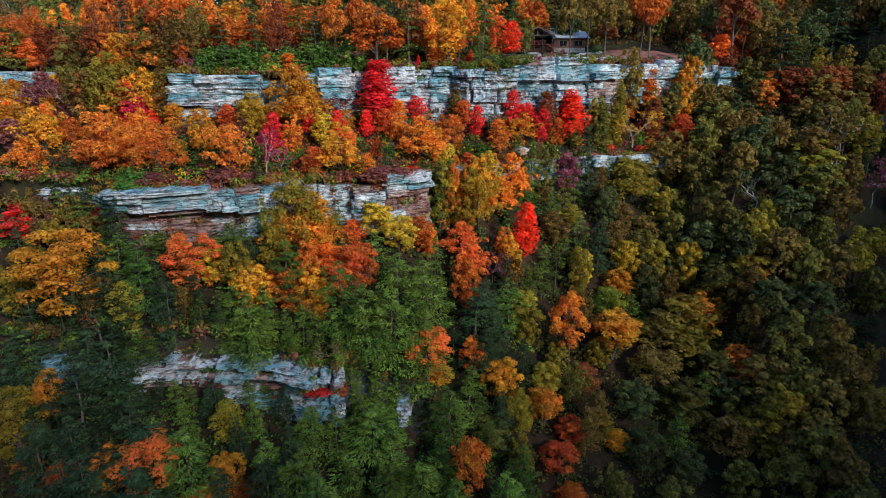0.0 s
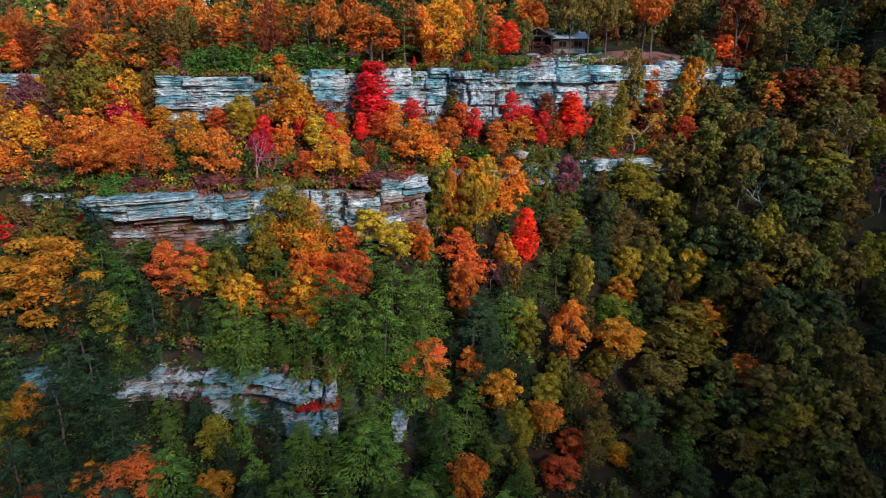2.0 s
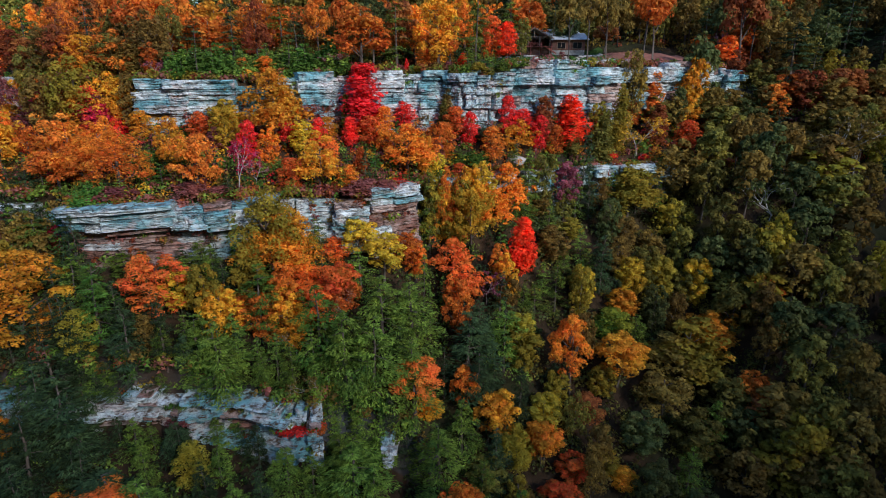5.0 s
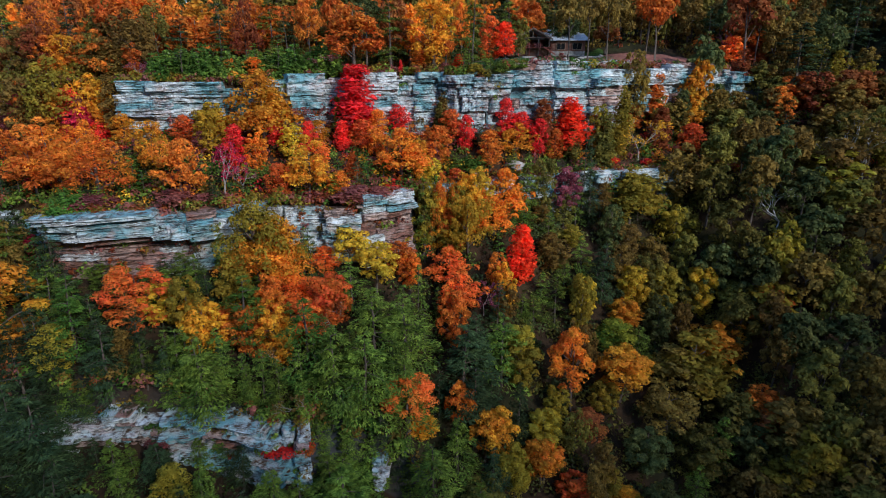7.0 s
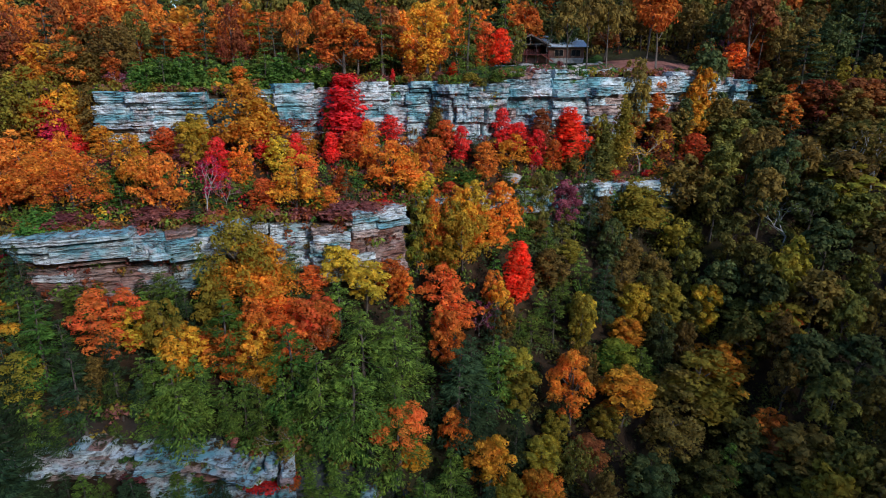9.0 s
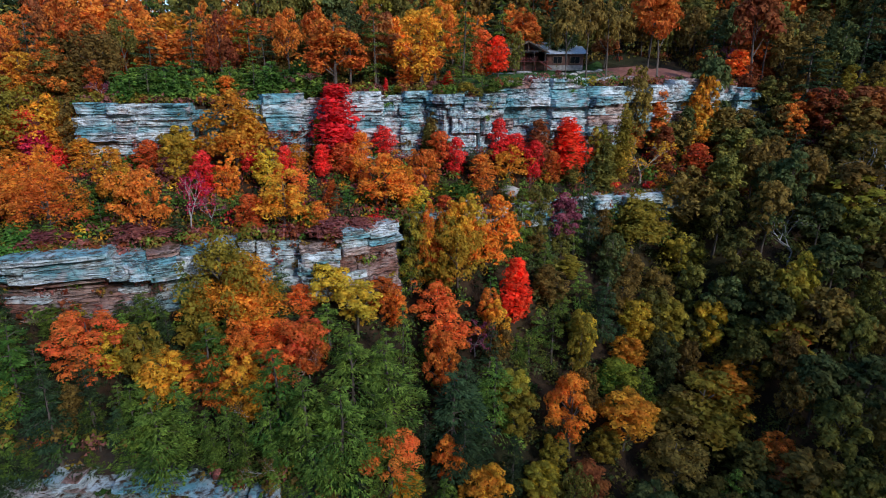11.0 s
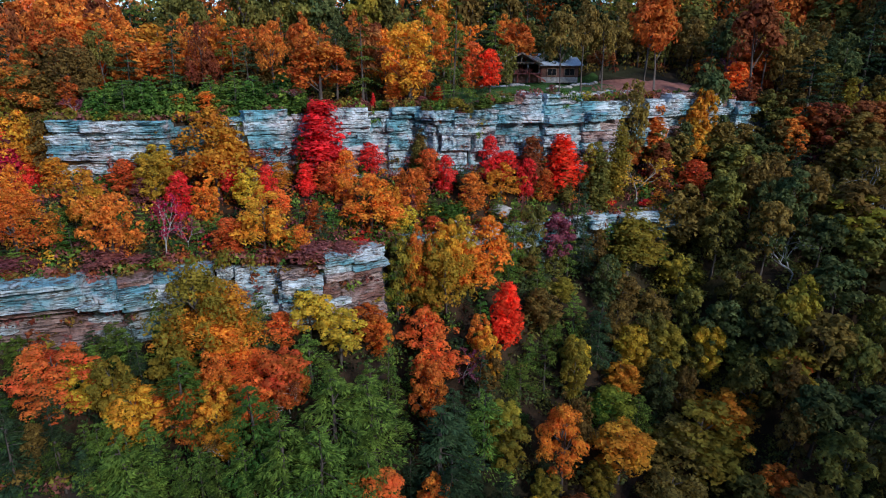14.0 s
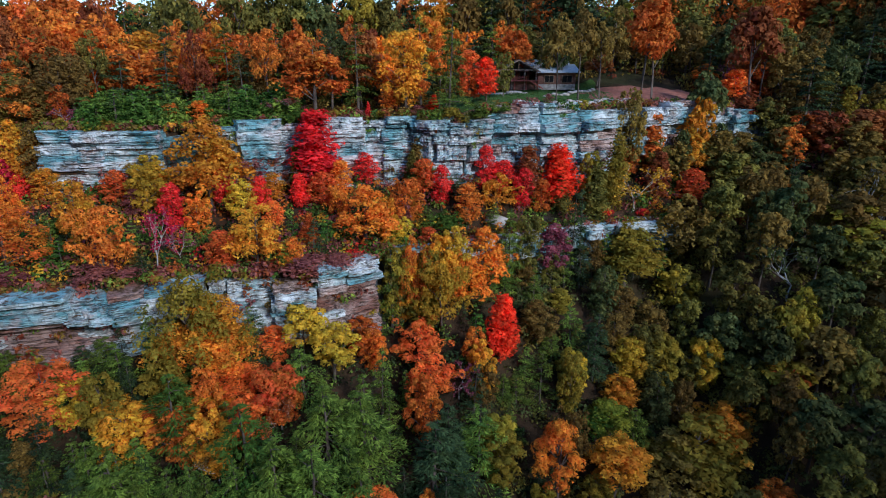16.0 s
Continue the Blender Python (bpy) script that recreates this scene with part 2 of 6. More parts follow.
def tube(path, radii, sides=6):
    """A tapered tube along a path: verts and faces."""
    path = [Vector(p) for p in path]
    verts, faces = [], []
    for i, p in enumerate(path):
        way = (path[min(i + 1, len(path) - 1)] - path[max(i - 1, 0)]).normalized()
        turn = way.to_track_quat("Z", "Y")
        for k in range(sides):
            q = 2 * math.pi * k / sides
            verts.append(tuple(p + turn @ Vector((math.cos(q), math.sin(q), 0)) * radii[i]))
    for i in range(len(path) - 1):
        for k in range(sides):
            a, b = i * sides + k, i * sides + (k + 1) % sides
            faces.append((a, b, b + sides, a + sides))
    faces.append(tuple((len(path) - 1) * sides + k for k in range(sides)))
    return verts, faces


def joined(pieces):
    verts, faces = [], []
    for v, f in pieces:
        k = len(verts)
        verts.extend(v)
        faces.extend(tuple(i + k for i in face) for face in f)
    return verts, faces


def blades(centre, normal, along, long, wide):
    """One pointed leaf spray at each centre: verts (3n, 3) and faces (n, 3)."""
    n = normal / np.linalg.norm(normal, axis=1, keepdims=True)
    u = along - n * (along * n).sum(1, keepdims=True)
    u /= np.linalg.norm(u, axis=1, keepdims=True) + 1e-9
    w = np.cross(n, u)
    l, b = long[:, None], wide[:, None]
    v = np.stack([centre - u * l * 0.4 - w * b * 0.5, centre - u * l * 0.3 + w * b * 0.5, centre + u * l * 0.6], 1).reshape(-1, 3)
    return v, np.arange(len(v)).reshape(-1, 3)

# ---- the ground: one sheet, fine on the hillside, coarse towards the horizon ----
def spread(lo, hi, step, far):
    """Fine steps between lo and hi, growing outwards as far as the horizon."""
    inner = list(np.arange(lo, hi + step / 2, step))
    grow, d = [], step
    while sum(grow) < far:
        d *= 1.35
        grow.append(d)
    return np.array([lo - v for v in np.cumsum(grow)[::-1]] + inner + [hi + v for v in np.cumsum(grow)])


def build_ground():
    xs, ys = spread(-88, 110, 1.2, 3200), spread(44, 172, 1.0, 3200)
    gx, gy = np.meshgrid(xs, ys)
    gz = land(gx, gy)
    gz = gz - 30 * ease(gy, 420, 1500) * (gz > 30)
    verts = np.stack([gx, gy, gz], -1).reshape(-1, 3)
    w = len(xs)
    i, j = np.meshgrid(np.arange(w - 1), np.arange(len(ys) - 1))
    a = (j * w + i).reshape(-1)
    ob = new("ground", solid("ground", verts, np.stack([a, a + 1, a + 1 + w, a + w], 1), GROUND, True))
    return tagged(ob, "steep hillside ground covered in brown leaf litter", "ground", "", "structure")


build_ground()


# ---- the cliffs: beds of broken sandstone that run on from buttress to buttress ----
def block_meshes(count, seed):
    """Worn slabs, about 1 x 1 x 1: each of thin beds whose edges step in and out and wander a little."""
    rng = np.random.default_rng(seed)
    made, nx = [], 12
    for k in range(count):
        beds = 3 + k % 4
        cuts = np.sort((np.arange(1, beds) + rng.uniform(-0.32, 0.32, beds - 1)) / beds)
        levels = [0.0]
        for v in cuts:
            levels += [float(v) - 0.014, float(v) + 0.014]
        levels.append(1.0)
        shift = Vector(rng.uniform(-50, 50, 3))
        step = np.cumsum(rng.normal(size=beds) * 0.045)
        step -= step.mean()
        verts, rows, w = [], len(levels), nx + 1
        bite = rng.uniform(-0.5, 0.5, 3)
        for r, z in enumerate(levels):
            bed = r // 2
            for i in range(w):
                x = i / nx - 0.5
                y = -0.5 + step[bed] + 0.085 * noise.noise(shift + Vector((x * 3.2, bed * 3.1, 0))) + 0.040 * noise.noise(shift + Vector((x * 11, bed * 5.3, z * 2)))
                y += 0.05 * max(0.0, (abs(x) - 0.44) / 0.06) ** 2 + 0.035 * (abs(x - bite[bed % 3]) < 0.05)
                zz = z - 0.5 + 0.045 * noise.noise(shift + Vector((x * 2.4, 9, z * 2))) + 0.018 * noise.noise(shift + Vector((x * 9, 4, z)))
                verts.append((x, y, zz))
        back = len(verts)
        for z in (-0.5, 0.5):
            verts += [(i / nx - 0.5, 0.5, z + 0.04 * noise.noise(shift + Vector((i * 0.4, 2, z)))) for i in range(w)]
        faces = [(r * w + i, r * w + i + 1, (r + 1) * w + i + 1, (r + 1) * w + i) for r in range(rows - 1) for i in range(nx)]
        faces += [((rows - 1) * w + i, (rows - 1) * w + i + 1, back + w + i + 1, back + w + i) for i in range(nx)]
        faces += [(back + i, back + i + 1, i + 1, i) for i in range(nx)]
        faces += [tuple(r * w for r in range(rows)) + (back + w, back), tuple(r * w + nx for r in reversed(range(rows))) + (back + nx, back + w + nx)]
        faces += [tuple(back + w + i for i in range(w)) + tuple(back + i for i in reversed(range(w)))]
        made.append(solid("block", verts, faces, ROCK))
    return made


BLOCKS = block_meshes(24, 5)
BLOCKS_WARM = []
for me in BLOCKS[:12]:
    rusty = me.copy()
    rusty.materials[0] = ROCK_WARM
    BLOCKS_WARM.append(rusty)


def cliff(name, label, line, x0, x1, foot, top, seed, jut, warm=None, ragged=0.5, dip=0.0, uneven=0.16, thick=1.0, chance=0.35, lower_rim=None, wide=1.0):
    """A cliff along a line of the plan: level beds shared by all its buttresses, which deep joints part.
    jut(x, h): how far the rock stands out at that height (0 foot, 1 rim); dip: how the beds rise, metres a metre."""
    rng = random.Random(seed)
    thing = tagged(new(name), label, "cliff", "", "structure")
    beds, z = [], foot - 1.5
    while z < top + 3:
        high = thick * rng.choice((rng.uniform(0.5, 1.0), rng.uniform(0.9, 1.7), rng.uniform(1.4, 2.4)))
        beds.append((z, high, rng.gauss(0, 0.26)))
        z += high
        if rng.random() < 0.32:
            high = rng.uniform(0.12, 0.26)
            beds.append((z, high, -rng.uniform(0.45, 0.9)))
            z += high
    x = x0
    while x < x1 - 0.8:
        run = min(rng.choice((rng.uniform(1.6, 3.2), rng.uniform(3.0, 6.0), rng.uniform(5.0, 8.5))) * wide, x1 - x)
        y0, y1 = float(line(x)), float(line(x + run))
        if math.hypot(run, y1 - y0) > 10.5:
            run *= 0.5
            y1 = float(line(x + run))
        mid, turn = x + run / 2, math.atan2(y1 - y0, run)
        length = math.hypot(run, y1 - y0)
        stand, twist = rng.uniform(-ragged, ragged), rng.uniform(-15, 15) * ragged
        rise = dip * (mid - x0) + rng.gauss(0, 0.07)
        crest = min(top + 0.6, max(float(land(mid, line(mid) + d)) for d in (2.0, 3.0)) + 0.12) - abs(rng.gauss(0, uneven)) - (lower_rim(mid) if lower_rim else 0.0)
        nx, ny = math.sin(turn), -math.cos(turn)
        for z, high, out_bed in beds:
            z += rise
            if z + high < foot or z > crest - 0.15:
                continue
            high = min(high, crest - z + rng.uniform(-0.1, 0.3))
            h = (z + high / 2 - foot) / (top - foot)
            cut = rng.uniform(0.3, 0.7)
            for a, b in (((0, cut), (cut, 1)) if length > 3.4 and rng.random() < chance else ((0, 1),)):
                deep = rng.uniform(3.4, 4.6)
                out = max(jut(mid, h) + 0.7 + stand + out_bed + rng.gauss(0, 0.20), 0.45)
                a, b = a - rng.uniform(-0.3, 0.7) / length * (a == 0), b + rng.uniform(-0.3, 0.7) / length * (b == 1)
                s = (a + b) / 2 - 0.5
                cx, cy = mid + s * run, (y0 + y1) / 2 + s * (y1 - y0)
                ob = new("block", rng.choice(BLOCKS_WARM if warm is not None and rng.random() < warm(cx, h) else BLOCKS))
                ob.parent = thing
                ob.matrix_basis = pose(cx + nx * (out - deep / 2 + 0.2), cy + ny * (out - deep / 2 + 0.2), z + high / 2, rng.uniform(-2, 2), rng.uniform(-0.8, 0.8) - math.degrees(dip), math.degrees(turn) + twist + rng.uniform(-2, 2)) @ Matrix.Diagonal(
                    (length * (b - a) * rng.uniform(1.0, 1.06) * rng.choice((-1, 1)), deep, high * 1.06, 1))
        x += run
    return thing


cliff("cliff_1", "pale blue-grey bedded sandstone cliff under the plateau rim", upper, -49.8, -34.2, 48.6, 58.3, 1, lambda x, h: 0.1 + 1.4 * h, None, 0.3, 0.0, 0.3, 0.65, 0.15, None, 1.5)
cliff("cliff_2", "broken pale sandstone cliff with trees before it", upper, -33.9, 2.2, 48.6, 58.6, 12, lambda x, h: 0.3 + 0.5 * h, lambda x, h: 0.3 if h < 0.35 else 0.0, 0.9, 0.0, 0.6, 1.0, 0.4, lambda x: 1.2 * ease(-x, 24, 27))
cliff("cliff_3", "long pale sandstone cliff below the house lawn", upper, 3.0, 14.0, 48.6, 60.3, 22, lambda x, h: 0.9 + 0.3 * h - 2.4 * (h < 0.27) - 0.9 * (h > 0.83), None, 0.4, 0.0, 0.4)
cliff("cliff_13", "stepped pale sandstone cliff with thin beds along the lawn edge", upper, 14.6, 67, 48.6, 60.3, 2, lambda x, h: 0.6 + 0.4 * h - 1.8 * (h < 0.2) - 1.4 * (h > 0.80 and x < 42), lambda x, h: 0.08, 0.9, 0.0, 0.5, 0.85)
cliff("cliff_4", "overhanging middle cliff, pale above and rusty brown below", middle, -52, -24, 31.4, 40.9, 3, lambda x, h: 0.1 + 2.6 * ease(h, 0.58 - 0.008 * (x + 40), 0.66 - 0.008 * (x + 40)), lambda x, h: 0.92 if h < 0.63 - 0.008 * (x + 40) and x < -38 else 0.06, 0.45, 0.045, 0.4, 0.6, 0.25, lambda x: 0.5 + 0.6 * math.sin(1.1 * x) * math.sin(0.43 * x), 1.3)
cliff("cliff_5", "projecting middle cliff nose of pale and rusty sandstone", middle, -23.5, -10.8, 31.4, 40.8, 4, lambda x, h: 0.1 + 0.6 * h, lambda x, h: 0.25, 0.9, 0.0, 0.5, 0.7, 0.45, lambda x: 1.3 + 0.5 * math.sin(1.4 * x))
cliff("cliff_14", "projecting rusty sandstone nose with a pale crest", middle, -10.4, -2.6, 30.2, 41.3, 41, lambda x, h: 0.6 + 0.9 * ease(h, 0.6, 0.8) + 0.4 * (h < 0.18), lambda x, h: 0.95 if 0.16 < h < 0.74 else 0.05, 0.35, 0.02, 0.5, 0.5, 0.2)
cliff("cliff_6", "low grey sandstone ledge among the trees", middle, -1.2, 15, 33.0, 40.8, 6, lambda x, h: 0.3 + 0.4 * h, lambda x, h: 0.15, 0.7)
cliff("cliff_11", "low grey sandstone ledge behind a purple tree", middle, 15.2, 29, 33.5, 40.9, 14, lambda x, h: 0.3 + 0.4 * h, None, 0.6)
cliff("cliff_12", "low grey sandstone ledge at the ravine edge", middle, 29.5, 47, 35.0, 41.0, 16, lambda x, h: 0.5 + 0.4 * h, None, 0.5)
cliff("cliff_7", "lowest broken sandstone cliff half hidden by conifers", lower, -60, -15.5, 8.6, 19.0, 7, lambda x, h: 0.3 + 1.0 * (h > 0.62) + 0.7 * (h < 0.3) - 2.4 * ((0.44 < h < 0.57 or 0.70 < h < 0.76 or 0.85 < h < 0.89) and math.sin(0.9 * x + 9 * h) > -0.3), lambda x, h: 0.5 if 0.42 < h < 0.58 else 0.05, 0.7, 0.0, 0.5, 0.6, 0.5, lambda x: 1.8 * ease(np.abs(x + 40), 0.8, 3), 0.6)
cliff("cliff_8", "small pale rock outcrop among conifers", lower, -6.6, -5.2, 8.0, 11.2, 8, lambda x, h: 0.8 - h, None, 0.5, 0.0, 0.3, 0.5)
cliff("cliff_9", "shaded grey sandstone cliff end among the trees", upper, -95, -75, 49.0, 58.0, 9, lambda x, h: 0.6, None)
cliff("cliff_10", "shaded recess of the middle cliff", middle, -68, -52.5, 31.6, 40.6, 10, lambda x, h: 0.4, None, 0.9, 0.0, 0.5, 0.8, 0.4, lambda x: 2.2 + 0.6 * math.sin(1.3 * x))


# ---- trees: each kind is built in a few forms at a height of 10 m, then set out ----
FINE = [1.0]          # smaller leaf sprays for the tallest trees


def sprays(rng, lobes, count, size, up=0.35, shell=0.62):
    """Leaf sprays in and on a set of lobes (x, y, z, radius, flatness)."""
    count, size = int(count / FINE[0] ** 1.2), size * FINE[0]
    lobes = np.array(lobes)
    share = lobes[:, 3] ** 2
    pick = rng.choice(len(lobes), count, p=share / share.sum())
    d = rng.normal(size=(count, 3))
    d[:, 2] += up
    d /= np.linalg.norm(d, axis=1, keepdims=True)
    r = lobes[pick, 3] * (shell + (1.08 - shell) * rng.random(count) ** 0.6)
    c = lobes[pick, :3] + d * r[:, None] * np.stack([np.ones(count), np.ones(count), lobes[pick, 4]], 1)
    normal = d + rng.normal(size=(count, 3)) * 0.42 + (0, 0, 0.25)
    long = size * rng.uniform(0.65, 1.35, count)
    return blades(c, normal, rng.normal(size=(count, 3)), long, long * rng.uniform(0.65, 1.1, count))


def limbs(rng, top, ends, thick, lean=0.0):
    """A trunk with limbs that run to the lobes."""
    path = [(0, 0, -1.5), (0.02, 0, 0.3), (lean * 0.3 + rng.normal() * 0.08, rng.normal() * 0.08, top * 0.35), (lean * 0.7, rng.normal() * 0.12, top * 0.7), (lean, 0, top)]
    pieces = [tube(path, [thick * 1.5, thick * 1.1, thick * 0.85, thick * 0.55, thick * 0.15], 7)]
    for e in ends:
        e = Vector(e)
        start = Vector((0, 0, min(max(e.z - e.xy.length * 0.9, top * 0.25), top * 0.85)))
        mid = start.lerp(e, 0.5) + Vector((rng.normal() * 0.2, rng.normal() * 0.2, 0.25))
        pieces.append(tube([start, mid, e], [thick * 0.45, thick * 0.28, thick * 0.06], 5))
    return joined(pieces)


def broad_form(seed):
    """A spreading oak: crown 7 m wide of many uneven leaf clumps that reach low."""
    rng = np.random.default_rng(seed)
    limbs_to, lobes = [], []
    for i in range(13):
        q, s = i * 2.4 + rng.normal() * 0.35, math.sqrt((i + 0.6) / 13)
        c = np.array((math.cos(q) * s * 2.5, math.sin(q) * s * 2.5, 8.4 - 4.4 * s ** 1.7 + rng.normal() * 0.7))
        limbs_to.append(tuple(c))
        for k in range(4):
            d = rng.normal(size=3) * (0.75, 0.75, 0.5)
            lobes.append((*(c + d), rng.uniform(0.42, 0.82), rng.uniform(0.8, 1.1)))
    for i in range(9):
        q = i * 0.7 + rng.normal() * 0.3
        lobes.append((math.cos(q) * 2.3, math.sin(q) * 2.3, rng.uniform(2.7, 4.6), rng.uniform(0.5, 0.9), 0.8))
    lobes += [(rng.normal() * 0.7, rng.normal() * 0.7, z, 1.3, 0.9) for z in (3.4, 4.9, 6.4)]
    return limbs(rng, 8.2, limbs_to[::2], 0.20), sprays(rng, lobes, 2700, 0.37, 0.75, 0.72)


def oval_form(seed):
    """A hickory: an upright oval of loose lobes down to the ground, 6 m wide."""
    rng = np.random.default_rng(seed)
    lobes = []
    for i in range(40):
        h = (i + 0.5) / 40
        q, r = i * 2.4 + rng.normal() * 0.35, 2.35 * math.sin(math.pi * (0.14 + 0.76 * h)) ** 0.75 * rng.uniform(0.8, 1.1)
        lobes.append((math.cos(q) * r, math.sin(q) * r, 1.6 + 7.7 * h + rng.normal() * 0.25, rng.uniform(0.4, 0.8), rng.uniform(0.7, 0.95)))
    lobes += [(rng.normal() * 0.4, rng.normal() * 0.4, z, 1.2, 1.0) for z in (2.6, 4.2, 5.8, 7.2)]
    return limbs(rng, 8.6, [l[:3] for l in lobes[::4]], 0.16), sprays(rng, lobes, 3300, 0.36, 0.75, 0.70)


def tall_form(seed, skirt=0):
    """A woodland oak with a clear trunk and a high crown, 6.5 m wide."""
    rng = np.random.default_rng(seed)
    lobes = []
    for i in range(30):
        q, s = i * 2.4 + rng.normal() * 0.3, math.sqrt((i + 0.6) / 30)
        lobes.append((math.cos(q) * s * 2.5, math.sin(q) * s * 2.5, 9.1 - 3.2 * s ** 2.0 + rng.normal() * 0.6, rng.uniform(0.5, 0.95), rng.uniform(0.7, 0.95)))
    lobes += [(rng.normal() * 1.0, rng.normal() * 1.0, z, 0.9, 0.8) for z in (5.0, 5.8, 6.6, 7.4)]
    lobes += [(math.cos(i * 1.05) * 1.5, math.sin(i * 1.05) * 1.5, rng.uniform(3.4, 5.0), rng.uniform(0.5, 0.8), 0.9) for i in range(skirt)]
    return limbs(rng, 8.4, [l[:3] for l in lobes[:30:3]], 0.17, rng.normal() * 0.3), sprays(rng, lobes, 2700, 0.36, 0.75, 0.72)


def forest_form(seed):
    """A slope oak whose leaves also hang below the crown."""
    return tall_form(seed, 6)


def round_form(seed):
    """A maple: rounder and denser, crown 5.6 m wide."""
    rng = np.random.default_rng(seed)
    lobes = []
    for i in range(26):
        h = (i + 0.5) / 26
        q, r = i * 2.4 + rng.normal() * 0.3, 2.2 * math.sin(math.pi * (0.16 + 0.78 * h)) ** 0.8
        lobes.append((math.cos(q) * r * 0.85, math.sin(q) * r * 0.85, 1.8 + 7.4 * h + rng.normal() * 0.3, rng.uniform(0.5, 0.9), rng.uniform(0.7, 0.95)))
    lobes += [(0, 0, z, 1.25, 1.0) for z in (2.8, 4.2, 5.8, 7.4, 8.6)]
    return limbs(rng, 8.6, [l[:3] for l in lobes[::3]], 0.15), sprays(rng, lobes, 2500, 0.34, 0.70, 0.70)


def spire_form(seed):
    """A young maple: an egg-shaped spire, crown 3.6 m wide."""
    rng = np.random.default_rng(seed)
    lobes = []
    for i in range(46):
        h = (i + 0.5) / 46
        q, r = i * 2.4 + rng.normal() * 0.5, rng.uniform(0.7, 1.1) * 1.55 * min(1.0, (h + 0.15) * 2.6) * (1.02 - h) ** 0.74
        lobes.append((math.cos(q) * r * 0.85, math.sin(q) * r * 0.85, 1.5 + 7.9 * h + rng.normal() * 0.5, rng.uniform(0.4, 0.62) + 0.25 * (1 - h), 1.15))
    lobes += [(rng.normal() * 0.25, rng.normal() * 0.25, 2.4 + 0.48 * k, 1.0 - 0.05 * k, 1.2) for k in range(15)]
    return limbs(rng, 9.0, [l[:3] for l in lobes[:46:6]], 0.11), sprays(rng, lobes, 2700, 0.35, 0.45, 0.6)


def boughs(rng, foot, low, high, count, wide, fine=1.0):
    """Flat feathery fans of needles round an upright stem; gives blades' places, turns and sizes."""
    c, nrm, alo, lon, wid, tips = [], [], [], [], [], []
    for i in range(count):
        h = (i + 0.5) / count
        z = low + (high - low) * h + rng.normal() * 0.25
        far = wide * max(0.14, (1 - h) ** 0.55) * rng.uniform(0.5, 1.2)
        q = i * 2.4 + rng.normal() * 0.4
        rise = rng.uniform(0.0, 0.25) + 0.45 * h
        way = np.array((math.cos(q), math.sin(q), 0.0))
        side = np.array((-math.sin(q), math.cos(q), 0.0))
        k = int((17 + 30 * far) / fine)
        s = rng.uniform(0.18, 1.0, k) ** 0.7
        off = rng.uniform(-1, 1, k)
        reach = (0.12 + 0.42 * far * np.sin(np.pi * (0.10 + 0.78 * s))) * off
        p = np.array(foot) + way * (far * s)[:, None] + side * reach[:, None]
        p[:, 2] += z + far * (rise * s - 0.36 * s * s) - 0.10 * np.abs(off) + rng.normal(size=k) * 0.07
        c.append(p)
        nrm.append(np.array((0, 0, 1.0)) + way * 0.30 + rng.normal(size=(k, 3)) * 0.32)
        alo.append(way + side * (off * 1.2)[:, None] + np.array((0, 0, -0.1)) + rng.normal(size=(k, 3)) * 0.3)
        lon.append(rng.uniform(0.25, 0.45, k) * fine), wid.append(rng.uniform(0.085, 0.15, k) * fine)
        tips.append((Vector(foot) + Vector((0, 0, z)), Vector(foot) + Vector(way) * far * 0.85 + Vector((0, 0, z + far * (rise - 0.3) * 0.8))))
    return [np.concatenate(v) for v in (c, nrm, alo, lon, wid)], tips


def hemlock_form(seed):
    """A hemlock or pine: flat feathery fans with dark gaps between, and a blunt top, 6 m wide."""
    rng = np.random.default_rng(seed)
    wood = [tube([(0, 0, -1.5), (0, 0, 2), (0.1, 0.05, 6), (0, 0, 9.5)], [0.22, 0.17, 0.09, 0.02], 6)]
    made, tips = boughs(rng, (0, 0, 0), 0.9, 9.6, 40, 3.1, max(FINE[0], 1.0))
    wood += [tube([a, a.lerp(b, 0.5) + Vector((0, 0, 0.15)), b], [0.05, 0.03, 0.008], 4) for a, b in tips[::3]]
    return joined(wood), blades(*made)


def bush_form(seed):
    """A mound of young pines, wide and low (10 m high before it is scaled)."""
    rng = np.random.default_rng(seed)
    lobes, wood = [], []
    for i in range(9):
        q, r = i * 2.4, 3.0 * math.sqrt((i + 0.2) / 9)
        foot = (math.cos(q) * r, math.sin(q) * r)
        top = 9.4 * (1 - 0.05 * r * r) * rng.uniform(0.66, 1.0)
        for k in range(6):
            h = (k + 0.5) / 6
            lobes.append((foot[0] + rng.normal() * 0.3, foot[1] + rng.normal() * 0.3, 0.6 + top * h, 1.5 * (1.1 - h) ** 0.7 * rng.uniform(0.8, 1.15), 0.85))
        wood.append(tube([(0, 0, -1.0), (foot[0] * 0.8, foot[1] * 0.8, 0.4), (*foot, top)], [0.09, 0.06, 0.01], 4))
    return joined(wood), sprays(rng, lobes, 2800, 0.54, 0.5, 0.45)


def leafy_bush_form(seed):
    """A low leafy bush, 10 m high before it is scaled."""
    rng = np.random.default_rng(seed)
    lobes = [(rng.normal() * 2.0, rng.normal() * 2.0, rng.uniform(2.5, 7.5), rng.uniform(1.5, 2.6), 1.1) for i in range(9)]
    return joined([tube([(0, 0, -1), tuple(l[:3])], [0.12, 0.03], 4) for l in lobes]), sprays(rng, lobes, 1700, 0.75, 0.5, 0.3)


